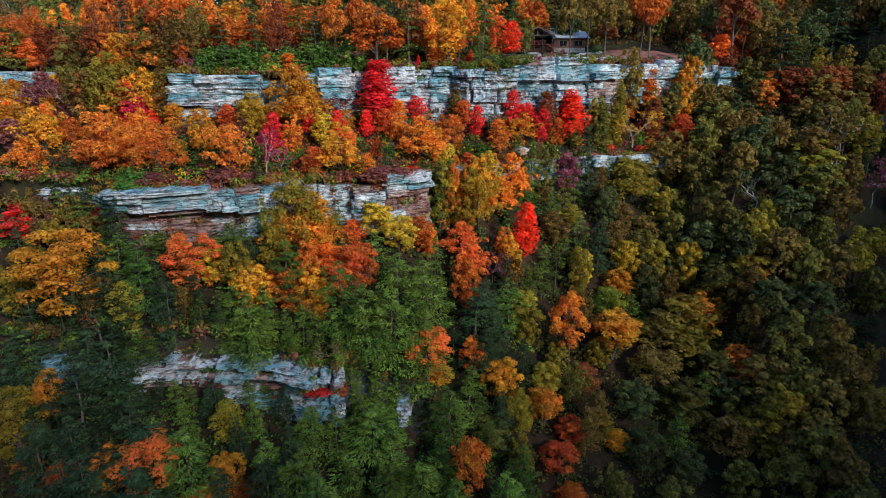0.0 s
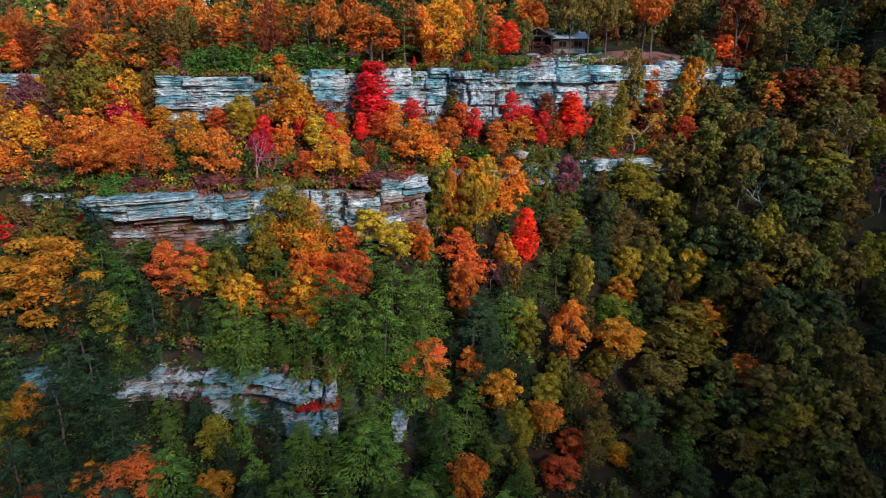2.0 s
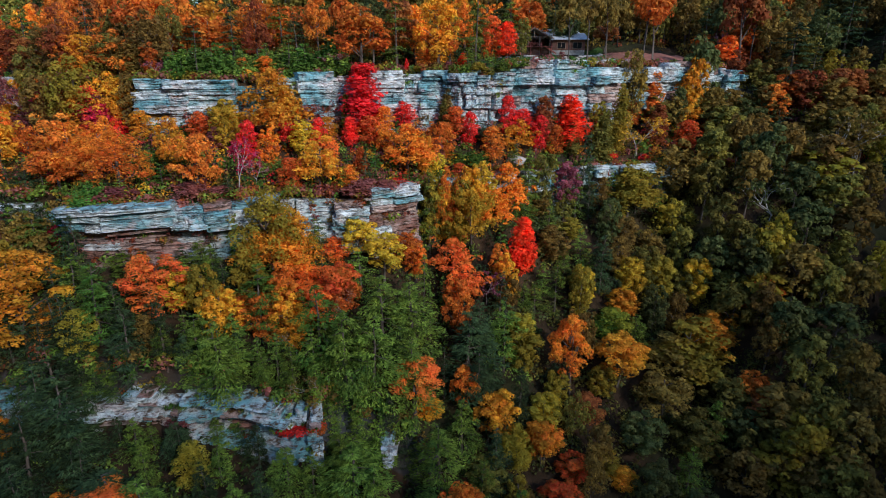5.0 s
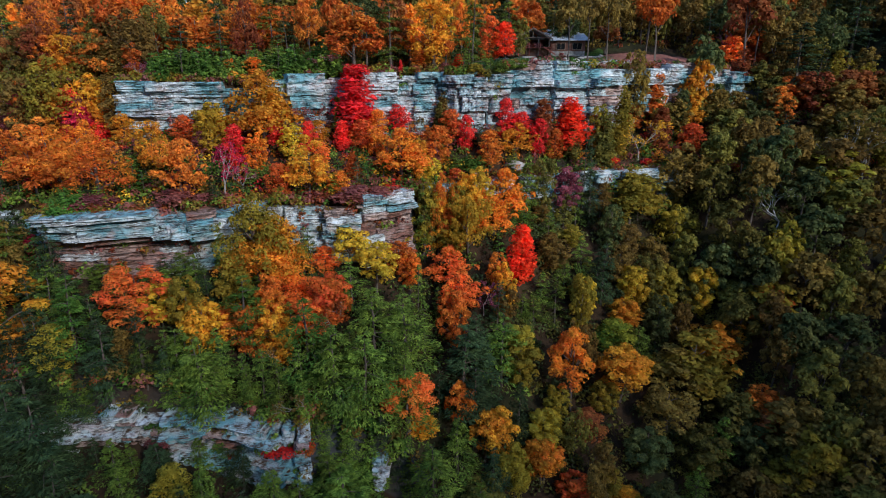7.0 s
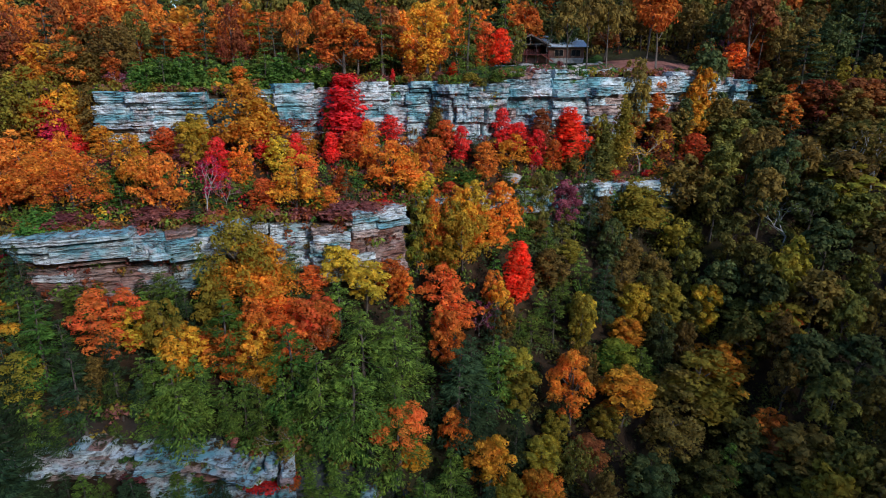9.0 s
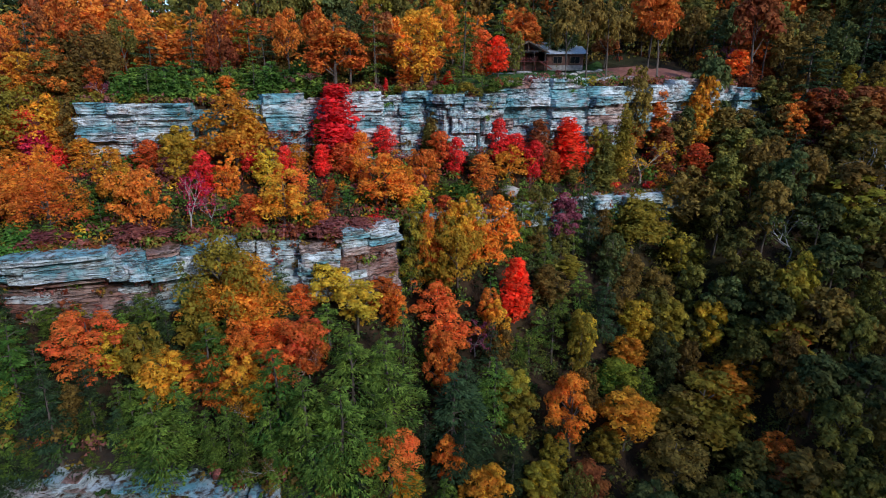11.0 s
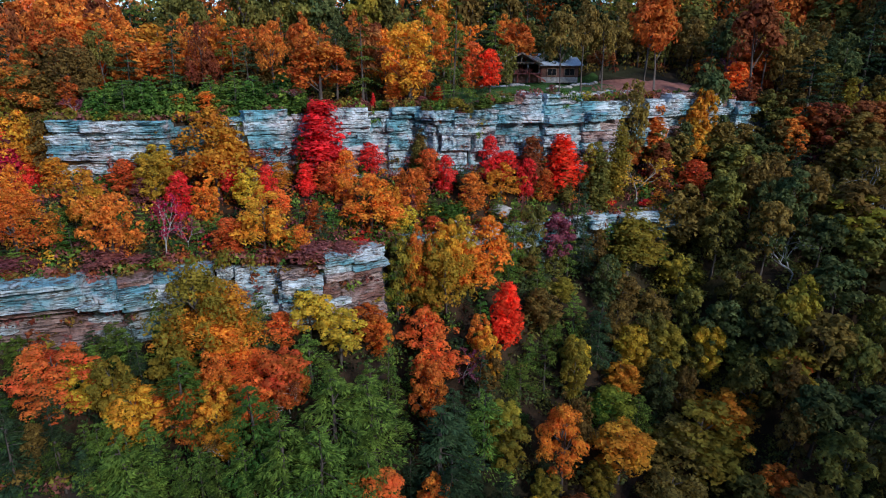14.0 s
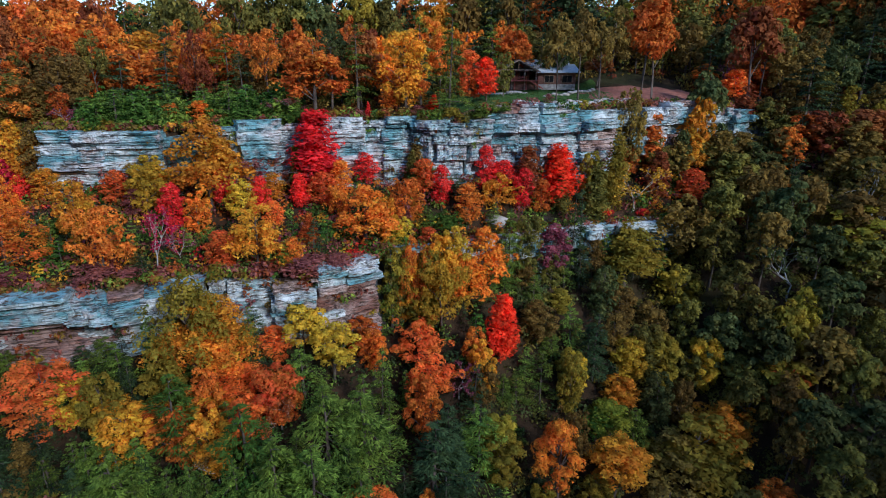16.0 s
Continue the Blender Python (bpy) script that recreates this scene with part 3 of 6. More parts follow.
def bare_form(seed):
    """A nearly leafless tree: forked pale limbs with a thin haze of leaves."""
    rng = np.random.default_rng(seed)
    pieces, tips = [], []

    def grow(p, d, length, r, depth):
        q = p + d * length
        mid = p.lerp(q, 0.5) + Vector(rng.normal(size=3)) * length * 0.07
        pieces.append(tube([p, mid, q], [r, r * 0.8, r * 0.6], 5 if depth > 1 else 4))
        tips.append(q), tips.append(mid)
        if depth:
            for k in range(3 if depth > 2 else 2 + int(rng.random() > 0.5)):
                grow(q, (d + Vector(rng.normal(size=3)) * 0.52 + Vector((0, 0, 0.12))).normalized(), length * rng.uniform(0.6, 0.82), r * 0.55, depth - 1)

    grow(Vector((0, 0, -1)), Vector((0, 0, 1)), 3.6, 0.17, 4)
    lobes = [(t.x, t.y, t.z, 0.42, 0.9) for t in tips if t.z > 3.5]
    return joined(pieces), sprays(rng, lobes, 700, 0.34, 0.2, 0.1)


FORMS = {
    "oak_tree": (broad_form, 6, 7.0, "oak"), "hickory_tree": (oval_form, 5, 6.2, "hickory"), "tall_oak_tree": (tall_form, 5, 6.6, "oak"), "forest_oak_tree": (forest_form, 5, 6.6, "oak"),
    "maple_tree": (round_form, 5, 5.6, "maple"), "slender_maple_tree": (spire_form, 3, 3.4, "maple"),
    "hemlock_tree": (hemlock_form, 5, 6.2, "hemlock"), "evergreen_bush": (bush_form, 3, 8.5, "bush"), "bare_tree": (bare_form, 3, 6.0, "tree"),
    "leafy_bush": (leafy_bush_form, 3, 8.0, "bush"),
}
CROWN_WORDS = {
    "crimson": "deep crimson", "scarlet": "brilliant scarlet", "magenta": "magenta-red", "coral": "red-orange", "orange": "bright orange", "russet": "russet orange",
    "rust": "rusty brown-red", "amber": "amber-yellow", "gold": "golden yellow", "straw": "yellowish olive", "olive": "olive green", "moss": "dull moss-green",
    "umber": "brownish olive", "plum": "dusky purple", "rose": "faded rose-red", "pine": "fresh green", "dark_pine": "dark blue-green", "lime": "lime-yellow", "juniper": "vivid green",
}
SHAPE_WORDS = {
    "oak_tree": "spreading oak with a {} autumn crown", "hickory_tree": "upright hickory with a {} oval crown", "tall_oak_tree": "tall-stemmed oak with a high {} crown", "forest_oak_tree": "forest oak with a rounded {} crown",
    "maple_tree": "round-crowned maple with {} leaves", "slender_maple_tree": "slender pointed maple with {} leaves",
    "hemlock_tree": "feathery conifer with {} drooping boughs", "evergreen_bush": "dense {} evergreen bush", "leafy_bush": "low leafy bush with {} leaves",
    "bare_tree": "half-bare tree with pale limbs, {} leaves",
}
FORM_MESHES, FIRST = {}, {}
LOOKS = random.Random(11)


def where_words(x, y):
    if y > upper(x) - 0.5:
        return "on the plateau"
    if y > middle(x) - 0.5:
        return "below the upper cliff" if x < 50 else "on the ravine side"
    return "on the lower slope" if x < 14 else "on the ravine slope"


def plant(kind, x, y, high, wide, colour, z=None):
    """Sets one tree or bush on the ground at x, y (or on a rock at height z), so many metres high and wide."""
    build, forms, form_wide, category = FORMS[kind]
    k = LOOKS.randrange(forms)
    m = pose(x, y, (float(land(x, y)) if z is None else z) - 0.15, LOOKS.uniform(-3, 3), LOOKS.uniform(-3, 3), LOOKS.uniform(0, 360)) @ Matrix.Diagonal((wide / form_wide, wide / form_wide, high / 10, 1))
    fine = 0.58 if wide > 8.5 and y < 92 and x < 20 else 1.05 if y > 136 and x < 8 else 1.4 if y > 136 or x > 54 else 1.15 if x > 42 or y > 126 else 0.75 if high > 12.5 or y < 76 else 0.92
    key = (kind, k, fine)
    if key in FIRST:
        first = FIRST[key]
        tree = copy_thing(first, m @ Matrix.Diagonal((*first.scale, 1)).inverted())
    else:
        FINE[0] = fine
        (wv, wf), (lv, lf) = build(100 + 7 * k + len(kind))
        FINE[0] = 1.0
        tree = FIRST[key] = new(kind)
        tree.matrix_basis = m
        part("trunk", solid("trunk", wv, wf, PALE_BARK if kind == "bare_tree" else BARK, True), tree)
        crown = part("crown", solid("crown", lv, lf, LEAVES[colour]), tree)
        crown.material_slots[0].link = "OBJECT"
    for child in tree.children:
        if child.name.startswith("crown"):
            child.material_slots[0].material = LEAVES[colour]
    return tagged(tree, SHAPE_WORDS[kind].format(CROWN_WORDS[colour]) + " " + where_words(x, y), category, "trees and bushes of the hillside")

# ---- the single trees and bushes that stand out, space by space ----
plant("maple_tree", -78.1, 115.2, 6.4, 5.3, "coral")
plant("bare_tree", -73.2, 113.9, 9.8, 7.4, "rose")
plant("oak_tree", -66.7, 111.0, 10.5, 7.1, "russet")
plant("slender_maple_tree", -60.8, 110.1, 7.7, 4.8, "coral")
plant("maple_tree", -58.1, 110.0, 8.5, 4.5, "magenta")
plant("maple_tree", -59.6, 109.8, 7.3, 6.9, "magenta")
plant("maple_tree", -54.1, 107.4, 4.7, 4.5, "crimson")
plant("maple_tree", -54.3, 109.8, 6.9, 6.0, "russet")
plant("maple_tree", -48.8, 104.5, 5.2, 4.8, "amber")
plant("maple_tree", -70.7, 110.1, 6.0, 6.6, "rose")
plant("oak_tree", -78.8, 106.4, 10.3, 10.1, "amber")
plant("oak_tree", -70.2, 99.8, 11.0, 8.3, "amber")
plant("maple_tree", -77.6, 102.6, 7.4, 7.0, "rose")
plant("oak_tree", -72.1, 97.3, 6.9, 7.2, "russet")
plant("oak_tree", -68.2, 104.1, 6.8, 5.4, "russet")
plant("oak_tree", -58.3, 98.7, 11.9, 10.5, "russet")
plant("oak_tree", -59.1, 96.4, 9.1, 8.0, "russet")
plant("oak_tree", -52.9, 98.0, 7.5, 7.5, "orange")
plant("oak_tree", -46.4, 90.8, 10.1, 10.3, "orange")
plant("oak_tree", -54.8, 96.0, 6.6, 6.5, "russet")
plant("hickory_tree", -41.5, 97.7, 8.8, 5.6, "amber")
plant("oak_tree", -35.0, 91.2, 11.2, 7.1, "russet")
plant("maple_tree", -39.0, 104.3, 5.4, 5.3, "coral")
plant("maple_tree", -35.7, 102.1, 4.5, 3.8, "rose")
plant("hickory_tree", -34.4, 102.7, 8.0, 5.7, "gold")
plant("maple_tree", -32.6, 103.2, 3.0, 2.6, "lime")
plant("hemlock_tree", -33.6, 96.3, 4.9, 3.1, "pine")
plant("hemlock_tree", -44.2, 96.5, 4.7, 3.1, "pine")
plant("hemlock_tree", -42.4, 96.7, 4.5, 3.1, "dark_pine")
plant("bare_tree", -29.7, 94.0, 8.4, 4.5, "magenta")
plant("bare_tree", -27.7, 95.9, 5.4, 2.6, "plum")
plant("hemlock_tree", -64.4, 96.4, 6.7, 4.4, "dark_pine")
plant("hemlock_tree", -61.4, 96.2, 5.5, 3.9, "dark_pine")
plant("hemlock_tree", -66.8, 96.1, 4.9, 3.4, "dark_pine")
plant("bare_tree", -67.5, 92.2, 10.3, 4.4, "rose")
plant("oak_tree", -27.1, 109.0, 11.0, 11.7, "amber")
plant("maple_tree", -29.6, 113.2, 4.0, 5.0, "orange")
plant("maple_tree", -25.0, 106.9, 6.3, 4.6, "crimson")
plant("bare_tree", -20.0, 111.1, 6.6, 7.2, "rose")
plant("slender_maple_tree", -15.8, 112.4, 7.9, 2.3, "lime")
plant("slender_maple_tree", -12.7, 113.1, 12.7, 9.6, "crimson")
plant("maple_tree", -11.7, 113.3, 5.5, 5.8, "crimson")
plant("slender_maple_tree", -14.3, 108.5, 5.5, 3.5, "crimson")
plant("hickory_tree", -27.1, 101.2, 6.3, 4.4, "orange")
plant("hickory_tree", -21.9, 104.4, 6.6, 5.1, "gold")
plant("oak_tree", -17.8, 95.9, 9.1, 7.9, "amber")
plant("maple_tree", -17.3, 103.5, 4.6, 3.9, "coral")
plant("maple_tree", -22.0, 95.2, 5.9, 5.2, "coral")
plant("maple_tree", -18.5, 108.9, 5.0, 4.8, "amber")
plant("hemlock_tree", -14.0, 101.0, 4.5, 3.0, "juniper")
plant("hemlock_tree", -9.5, 101.5, 4.1, 3.5, "juniper")
plant("hemlock_tree", -7.1, 102.6, 3.6, 3.0, "juniper")
plant("slender_maple_tree", -11.6, 100.3, 4.8, 3.0, "russet")
plant("maple_tree", -13.3, 96.7, 4.1, 4.1, "orange")
plant("maple_tree", -10.9, 108.9, 5.8, 6.2, "coral")
plant("maple_tree", -8.5, 110.8, 6.6, 4.6, "orange")
plant("maple_tree", -5.1, 114.3, 5.4, 4.9, "crimson")
plant("oak_tree", -4.3, 102.9, 9.4, 9.5, "orange")
plant("hickory_tree", -1.5, 104.8, 8.5, 3.7, "amber")
plant("oak_tree", 1.2, 108.6, 9.3, 6.4, "russet")
plant("maple_tree", 4.0, 113.6, 6.4, 5.5, "coral")
plant("maple_tree", 6.7, 112.2, 7.3, 4.2, "crimson")
plant("slender_maple_tree", 2.4, 110.2, 4.0, 3.2, "amber")
plant("slender_maple_tree", 0.7, 109.4, 5.0, 3.2, "rose")
plant("evergreen_bush", 7.3, 110.2, 3.4, 7.3, "juniper")
plant("hemlock_tree", 5.0, 109.2, 3.6, 3.2, "pine")
plant("hemlock_tree", 10.6, 110.4, 4.3, 3.2, "juniper")
plant("leafy_bush", -7.8, 98.0, 1.8, 5.0, "rose")
plant("leafy_bush", -5.5, 100.4, 1.4, 3.3, "crimson")
plant("leafy_bush", -16.7, 95.5, 1.6, 4.7, "rose")
plant("maple_tree", 4.5, 106.8, 4.3, 4.0, "coral")
plant("maple_tree", 13.7, 115.5, 8.8, 4.4, "crimson")
plant("maple_tree", 16.5, 116.7, 6.0, 6.2, "crimson")
plant("oak_tree", 15.8, 114.3, 7.5, 7.3, "amber")
plant("maple_tree", 19.9, 115.2, 7.8, 4.3, "crimson")
plant("slender_maple_tree", 21.2, 116.7, 9.4, 5.1, "rust")
plant("slender_maple_tree", 26.2, 118.0, 9.8, 8.1, "scarlet")
plant("maple_tree", 23.1, 115.4, 6.8, 4.1, "russet")
plant("slender_maple_tree", 26.5, 116.8, 6.8, 4.2, "olive")
plant("hickory_tree", 31.3, 118.4, 10.7, 4.0, "straw")
plant("slender_maple_tree", 32.7, 117.3, 10.5, 5.5, "olive")
plant("slender_maple_tree", 36.2, 120.0, 12.8, 5.3, "straw")
plant("hickory_tree", 40.7, 127.5, 15.9, 6.9, "umber")
plant("slender_maple_tree", 46.0, 129.7, 11.6, 5.9, "russet")
plant("slender_maple_tree", 45.5, 124.4, 9.0, 4.9, "rust")
plant("bare_tree", 40.1, 121.0, 9.6, 7.5, "amber")
plant("hickory_tree", 55.5, 132.0, 14.2, 5.7, "amber")
plant("maple_tree", 52.0, 124.6, 6.9, 6.8, "coral")
plant("maple_tree", 51.4, 129.1, 9.6, 4.5, "moss")
plant("maple_tree", 58.9, 129.7, 9.8, 6.8, "umber")
plant("hickory_tree", 59.3, 125.1, 9.6, 9.1, "olive")
plant("leafy_bush", 35.2, 119.0, 1.8, 2.2, "crimson")
plant("leafy_bush", 41.8, 120.7, 1.3, 2.0, "crimson")
plant("hemlock_tree", 27.7, 111.7, 17.4, 4.7, "dark_pine")
plant("hemlock_tree", 16.5, 107.8, 10.5, 4.2, "pine")
plant("hemlock_tree", 14.5, 110.8, 4.3, 3.3, "pine")
plant("forest_oak_tree", 24.3, 110.6, 10.1, 7.0, "plum")
plant("oak_tree", 37.1, 112.7, 10.3, 12.9, "straw")
plant("oak_tree", 47.6, 117.1, 13.1, 10.2, "umber")
plant("bare_tree", 34.4, 123.7, 6.2, 4.9, "rose")
plant("maple_tree", -71.0, 92.2, 7.3, 10.2, "crimson")
plant("maple_tree", -58.1, 92.2, 7.1, 4.2, "magenta")
plant("hickory_tree", -57.2, 80.1, 15.5, 15.4, "amber")
plant("maple_tree", -46.4, 75.8, 7.2, 6.2, "straw")
plant("hickory_tree", -38.7, 81.7, 9.7, 10.0, "coral")
plant("hickory_tree", -35.8, 82.2, 6.5, 5.7, "gold")
plant("maple_tree", -41.4, 85.8, 3.2, 4.2, "coral")
plant("maple_tree", -38.3, 76.9, 5.6, 3.7, "umber")
plant("leafy_bush", -36.9, 86.6, 1.6, 2.0, "orange")
plant("hickory_tree", -30.5, 81.8, 5.9, 6.5, "amber")
plant("hickory_tree", -26.8, 83.2, 4.5, 5.6, "russet")
plant("hickory_tree", -21.8, 84.5, 5.7, 6.5, "amber")
plant("maple_tree", -22.4, 80.9, 5.5, 5.5, "russet")
plant("hickory_tree", -19.0, 79.4, 5.0, 3.3, "amber")
plant("oak_tree", -22.7, 88.9, 9.6, 12.5, "orange")
plant("maple_tree", -24.1, 91.2, 3.2, 3.1, "crimson")
plant("forest_oak_tree", -11.7, 92.1, 7.7, 7.1, "gold")
plant("forest_oak_tree", -7.6, 90.7, 7.8, 7.9, "gold")
plant("maple_tree", -15.4, 91.7, 5.3, 5.5, "coral")
plant("maple_tree", -19.0, 88.1, 3.9, 8.8, "coral")
plant("maple_tree", -13.1, 84.6, 8.0, 5.9, "russet")
plant("hickory_tree", -2.7, 94.0, 6.7, 4.4, "orange")
plant("oak_tree", 3.3, 97.4, 7.9, 8.2, "coral")
plant("oak_tree", 5.0, 93.3, 7.4, 7.1, "coral")
plant("hickory_tree", 4.0, 101.2, 6.6, 6.6, "straw")
plant("oak_tree", 6.6, 103.8, 10.4, 7.2, "amber")
plant("oak_tree", 10.9, 104.3, 8.0, 7.0, "orange")
plant("hickory_tree", -0.2, 101.6, 13.4, 6.5, "straw")
plant("slender_maple_tree", 15.5, 99.9, 10.7, 5.6, "scarlet")
plant("hickory_tree", 11.1, 97.3, 7.5, 4.1, "russet")
plant("bare_tree", 8.8, 94.0, 6.8, 4.1, "plum")
plant("hickory_tree", 12.1, 94.1, 7.2, 4.8, "umber")
plant("maple_tree", 25.2, 107.2, 4.4, 5.1, "straw")
plant("maple_tree", 20.7, 103.3, 6.9, 4.4, "umber")
plant("hickory_tree", 26.4, 98.4, 7.4, 4.1, "gold")
plant("hickory_tree", 35.4, 101.2, 8.5, 5.4, "gold")
plant("maple_tree", 33.6, 98.8, 4.6, 5.9, "amber")
plant("hickory_tree", 39.8, 101.8, 9.5, 7.2, "straw")
plant("hickory_tree", 47.1, 102.5, 9.5, 6.5, "gold")
plant("maple_tree", 30.5, 95.6, 5.3, 8.2, "lime")
plant("oak_tree", 47.9, 95.8, 8.9, 10.0, "amber")
plant("oak_tree", 39.9, 92.4, 7.4, 11.6, "umber")
plant("oak_tree", 56.2, 96.4, 7.9, 6.4, "russet")
plant("hickory_tree", 52.1, 99.1, 7.8, 7.4, "olive")
plant("forest_oak_tree", 21.9, 87.1, 13.6, 8.2, "orange")
plant("forest_oak_tree", 30.4, 89.1, 9.5, 10.4, "amber")
plant("hickory_tree", 14.0, 89.5, 8.0, 6.0, "straw")
plant("forest_oak_tree", -2.5, 77.0, 9.0, 8.6, "coral")
plant("maple_tree", -0.7, 78.2, 3.3, 5.7, "amber")
plant("forest_oak_tree", 4.9, 80.1, 8.6, 5.3, "orange")
plant("forest_oak_tree", 9.2, 78.4, 9.2, 6.9, "amber")
plant("hickory_tree", 19.6, 85.6, 6.1, 4.5, "straw")
plant("maple_tree", 17.7, 82.9, 4.8, 5.7, "gold")
plant("forest_oak_tree", 16.6, 78.1, 6.7, 7.2, "orange")
plant("hickory_tree", 12.2, 76.5, 6.6, 5.9, "straw")
plant("maple_tree", 23.7, 83.9, 5.4, 7.1, "rust")
plant("hickory_tree", 20.6, 76.6, 5.2, 5.6, "coral")
plant("forest_oak_tree", 18.1, 72.5, 6.3, 7.4, "coral")
plant("hickory_tree", 25.5, 78.1, 5.3, 5.0, "straw")
plant("maple_tree", 28.3, 77.2, 3.9, 5.0, "amber")
plant("forest_oak_tree", 3.7, 65.9, 12.4, 6.8, "orange")
plant("hickory_tree", 11.9, 72.3, 4.5, 5.8, "umber")
plant("hickory_tree", 7.5, 73.0, 5.5, 6.8, "olive")
plant("maple_tree", 19.6, 69.8, 3.5, 6.2, "orange")
plant("hickory_tree", 51.4, 87.3, 6.9, 6.2, "russet")
plant("hickory_tree", 51.4, 84.4, 7.4, 5.6, "rust")
plant("hickory_tree", 27.1, 87.3, 6.3, 5.2, "straw")
plant("oak_tree", 37.1, 86.8, 8.2, 10.4, "umber")
plant("maple_tree", 45.3, 92.7, 6.9, 8.5, "olive")
plant("hickory_tree", 75.9, 133.6, 7.8, 8.4, "russet")
plant("hickory_tree", 79.1, 131.2, 9.8, 8.3, "rust")
plant("hickory_tree", 82.2, 128.8, 10.5, 10.0, "umber")
plant("hickory_tree", 87.7, 132.2, 9.8, 9.0, "rust")
plant("hickory_tree", 93.2, 132.4, 10.4, 8.8, "umber")
plant("hickory_tree", 97.7, 131.5, 11.3, 8.9, "rust")
plant("hickory_tree", 79.7, 126.2, 10.3, 9.8, "umber")
plant("hickory_tree", 72.3, 131.2, 9.6, 6.5, "russet")
plant("hickory_tree", 90.2, 128.4, 10.8, 10.3, "umber")
plant("bare_tree", 81.4, 117.9, 13.9, 12.5, "umber")
plant("bare_tree", 60.9, 106.3, 10.5, 8.1, "moss")
plant("bare_tree", 87.1, 111.4, 12.1, 6.2, "plum")
plant("hickory_tree", 72.6, 112.5, 9.9, 11.8, "straw")
plant("forest_oak_tree", -56.9, 70.8, 10.8, 5.9, "amber")
plant("maple_tree", -59.4, 66.6, 4.1, 5.0, "russet")
plant("maple_tree", -51.3, 62.5, 3.3, 5.1, "coral")
plant("maple_tree", -55.3, 64.0, 2.7, 4.3, "rust")
plant("hickory_tree", -45.9, 63.6, 4.3, 5.4, "orange")
plant("hickory_tree", -45.1, 60.9, 5.2, 4.6, "amber")
plant("forest_oak_tree", -39.2, 62.0, 8.9, 10.9, "coral")
plant("hickory_tree", -29.7, 64.1, 5.4, 5.8, "amber")
plant("maple_tree", -31.9, 61.9, 3.3, 8.1, "orange")
plant("maple_tree", -26.9, 63.1, 3.2, 6.7, "russet")
plant("leafy_bush", -19.0, 73.9, 2.0, 5.3, "crimson")
plant("hickory_tree", -61.1, 68.0, 12.6, 9.6, "straw")
plant("maple_tree", -30.8, 68.4, 7.2, 5.8, "straw")
plant("leafy_bush", -34.9, 75.1, 1.7, 4.5, "rose")
plant("maple_tree", -15.7, 73.8, 5.4, 4.0, "russet")
plant("hickory_tree", -67.7, 80.6, 8.1, 4.2, "moss")
plant("hemlock_tree", -62.5, 92.2, 10.4, 6.8, "dark_pine")
plant("hemlock_tree", -65.4, 92.2, 11.6, 5.1, "dark_pine")
plant("hemlock_tree", -50.6, 82.3, 6.7, 5.1, "pine")
plant("hemlock_tree", -46.7, 80.1, 8.3, 6.6, "pine")
plant("hemlock_tree", -41.4, 76.9, 8.0, 5.5, "dark_pine")
plant("hemlock_tree", -50.5, 84.3, 6.5, 3.5, "pine")
plant("hemlock_tree", -36.5, 86.7, 5.6, 5.0, "dark_pine")
plant("hemlock_tree", -32.1, 85.9, 7.3, 4.9, "pine")
plant("hemlock_tree", -29.4, 88.5, 9.7, 3.3, "pine")
plant("hemlock_tree", -32.2, 87.7, 8.1, 2.5, "dark_pine")
plant("hemlock_tree", -31.8, 76.4, 7.7, 6.1, "pine")
plant("hemlock_tree", -27.0, 78.2, 7.7, 6.9, "pine")
plant("hemlock_tree", -24.4, 86.9, 5.4, 4.8, "pine")
plant("hemlock_tree", -18.2, 82.3, 6.9, 4.6, "pine")
plant("hemlock_tree", -14.5, 78.3, 8.3, 5.2, "pine")
plant("hemlock_tree", -10.4, 79.7, 7.5, 4.5, "pine")
plant("hemlock_tree", -7.8, 86.0, 6.1, 4.7, "pine")
plant("hemlock_tree", -3.7, 87.4, 8.0, 5.5, "pine")
plant("hemlock_tree", -0.4, 87.9, 7.3, 4.9, "pine")
plant("hemlock_tree", -4.4, 80.8, 6.8, 4.6, "dark_pine")
plant("hemlock_tree", 7.3, 88.2, 9.2, 7.4, "dark_pine")
plant("hemlock_tree", -35.8, 75.9, 6.1, 4.7, "pine")
plant("hemlock_tree", -29.3, 75.9, 5.2, 4.6, "pine")
plant("hemlock_tree", -15.4, 74.4, 6.5, 4.4, "pine")
plant("hemlock_tree", -8.9, 76.0, 6.6, 5.1, "pine")
plant("hemlock_tree", 1.6, 92.3, 6.6, 3.3, "pine")
plant("hemlock_tree", 20.8, 96.8, 9.0, 5.4, "pine")
plant("hemlock_tree", 29.3, 100.4, 11.5, 7.4, "dark_pine")
plant("hemlock_tree", 18.4, 108.3, 6.4, 3.8, "pine")
plant("hemlock_tree", 21.0, 106.9, 6.4, 4.7, "pine")
plant("hemlock_tree", -18.3, 91.2, 8.0, 3.4, "pine")
plant("hemlock_tree", 0.6, 101.9, 8.9, 4.0, "dark_pine")
plant("hemlock_tree", 23.2, 101.8, 6.2, 4.6, "pine")
plant("hemlock_tree", -39.1, 70.9, 6.2, 4.7, "pine")
plant("hemlock_tree", -27.0, 74.3, 5.3, 5.5, "pine")
plant("hemlock_tree", -23.6, 72.3, 6.9, 5.4, "dark_pine")
plant("hemlock_tree", -27.9, 69.7, 6.8, 4.6, "pine")
plant("hemlock_tree", -49.8, 73.7, 6.6, 5.0, "dark_pine")
plant("hemlock_tree", -45.4, 75.2, 5.5, 4.9, "pine")
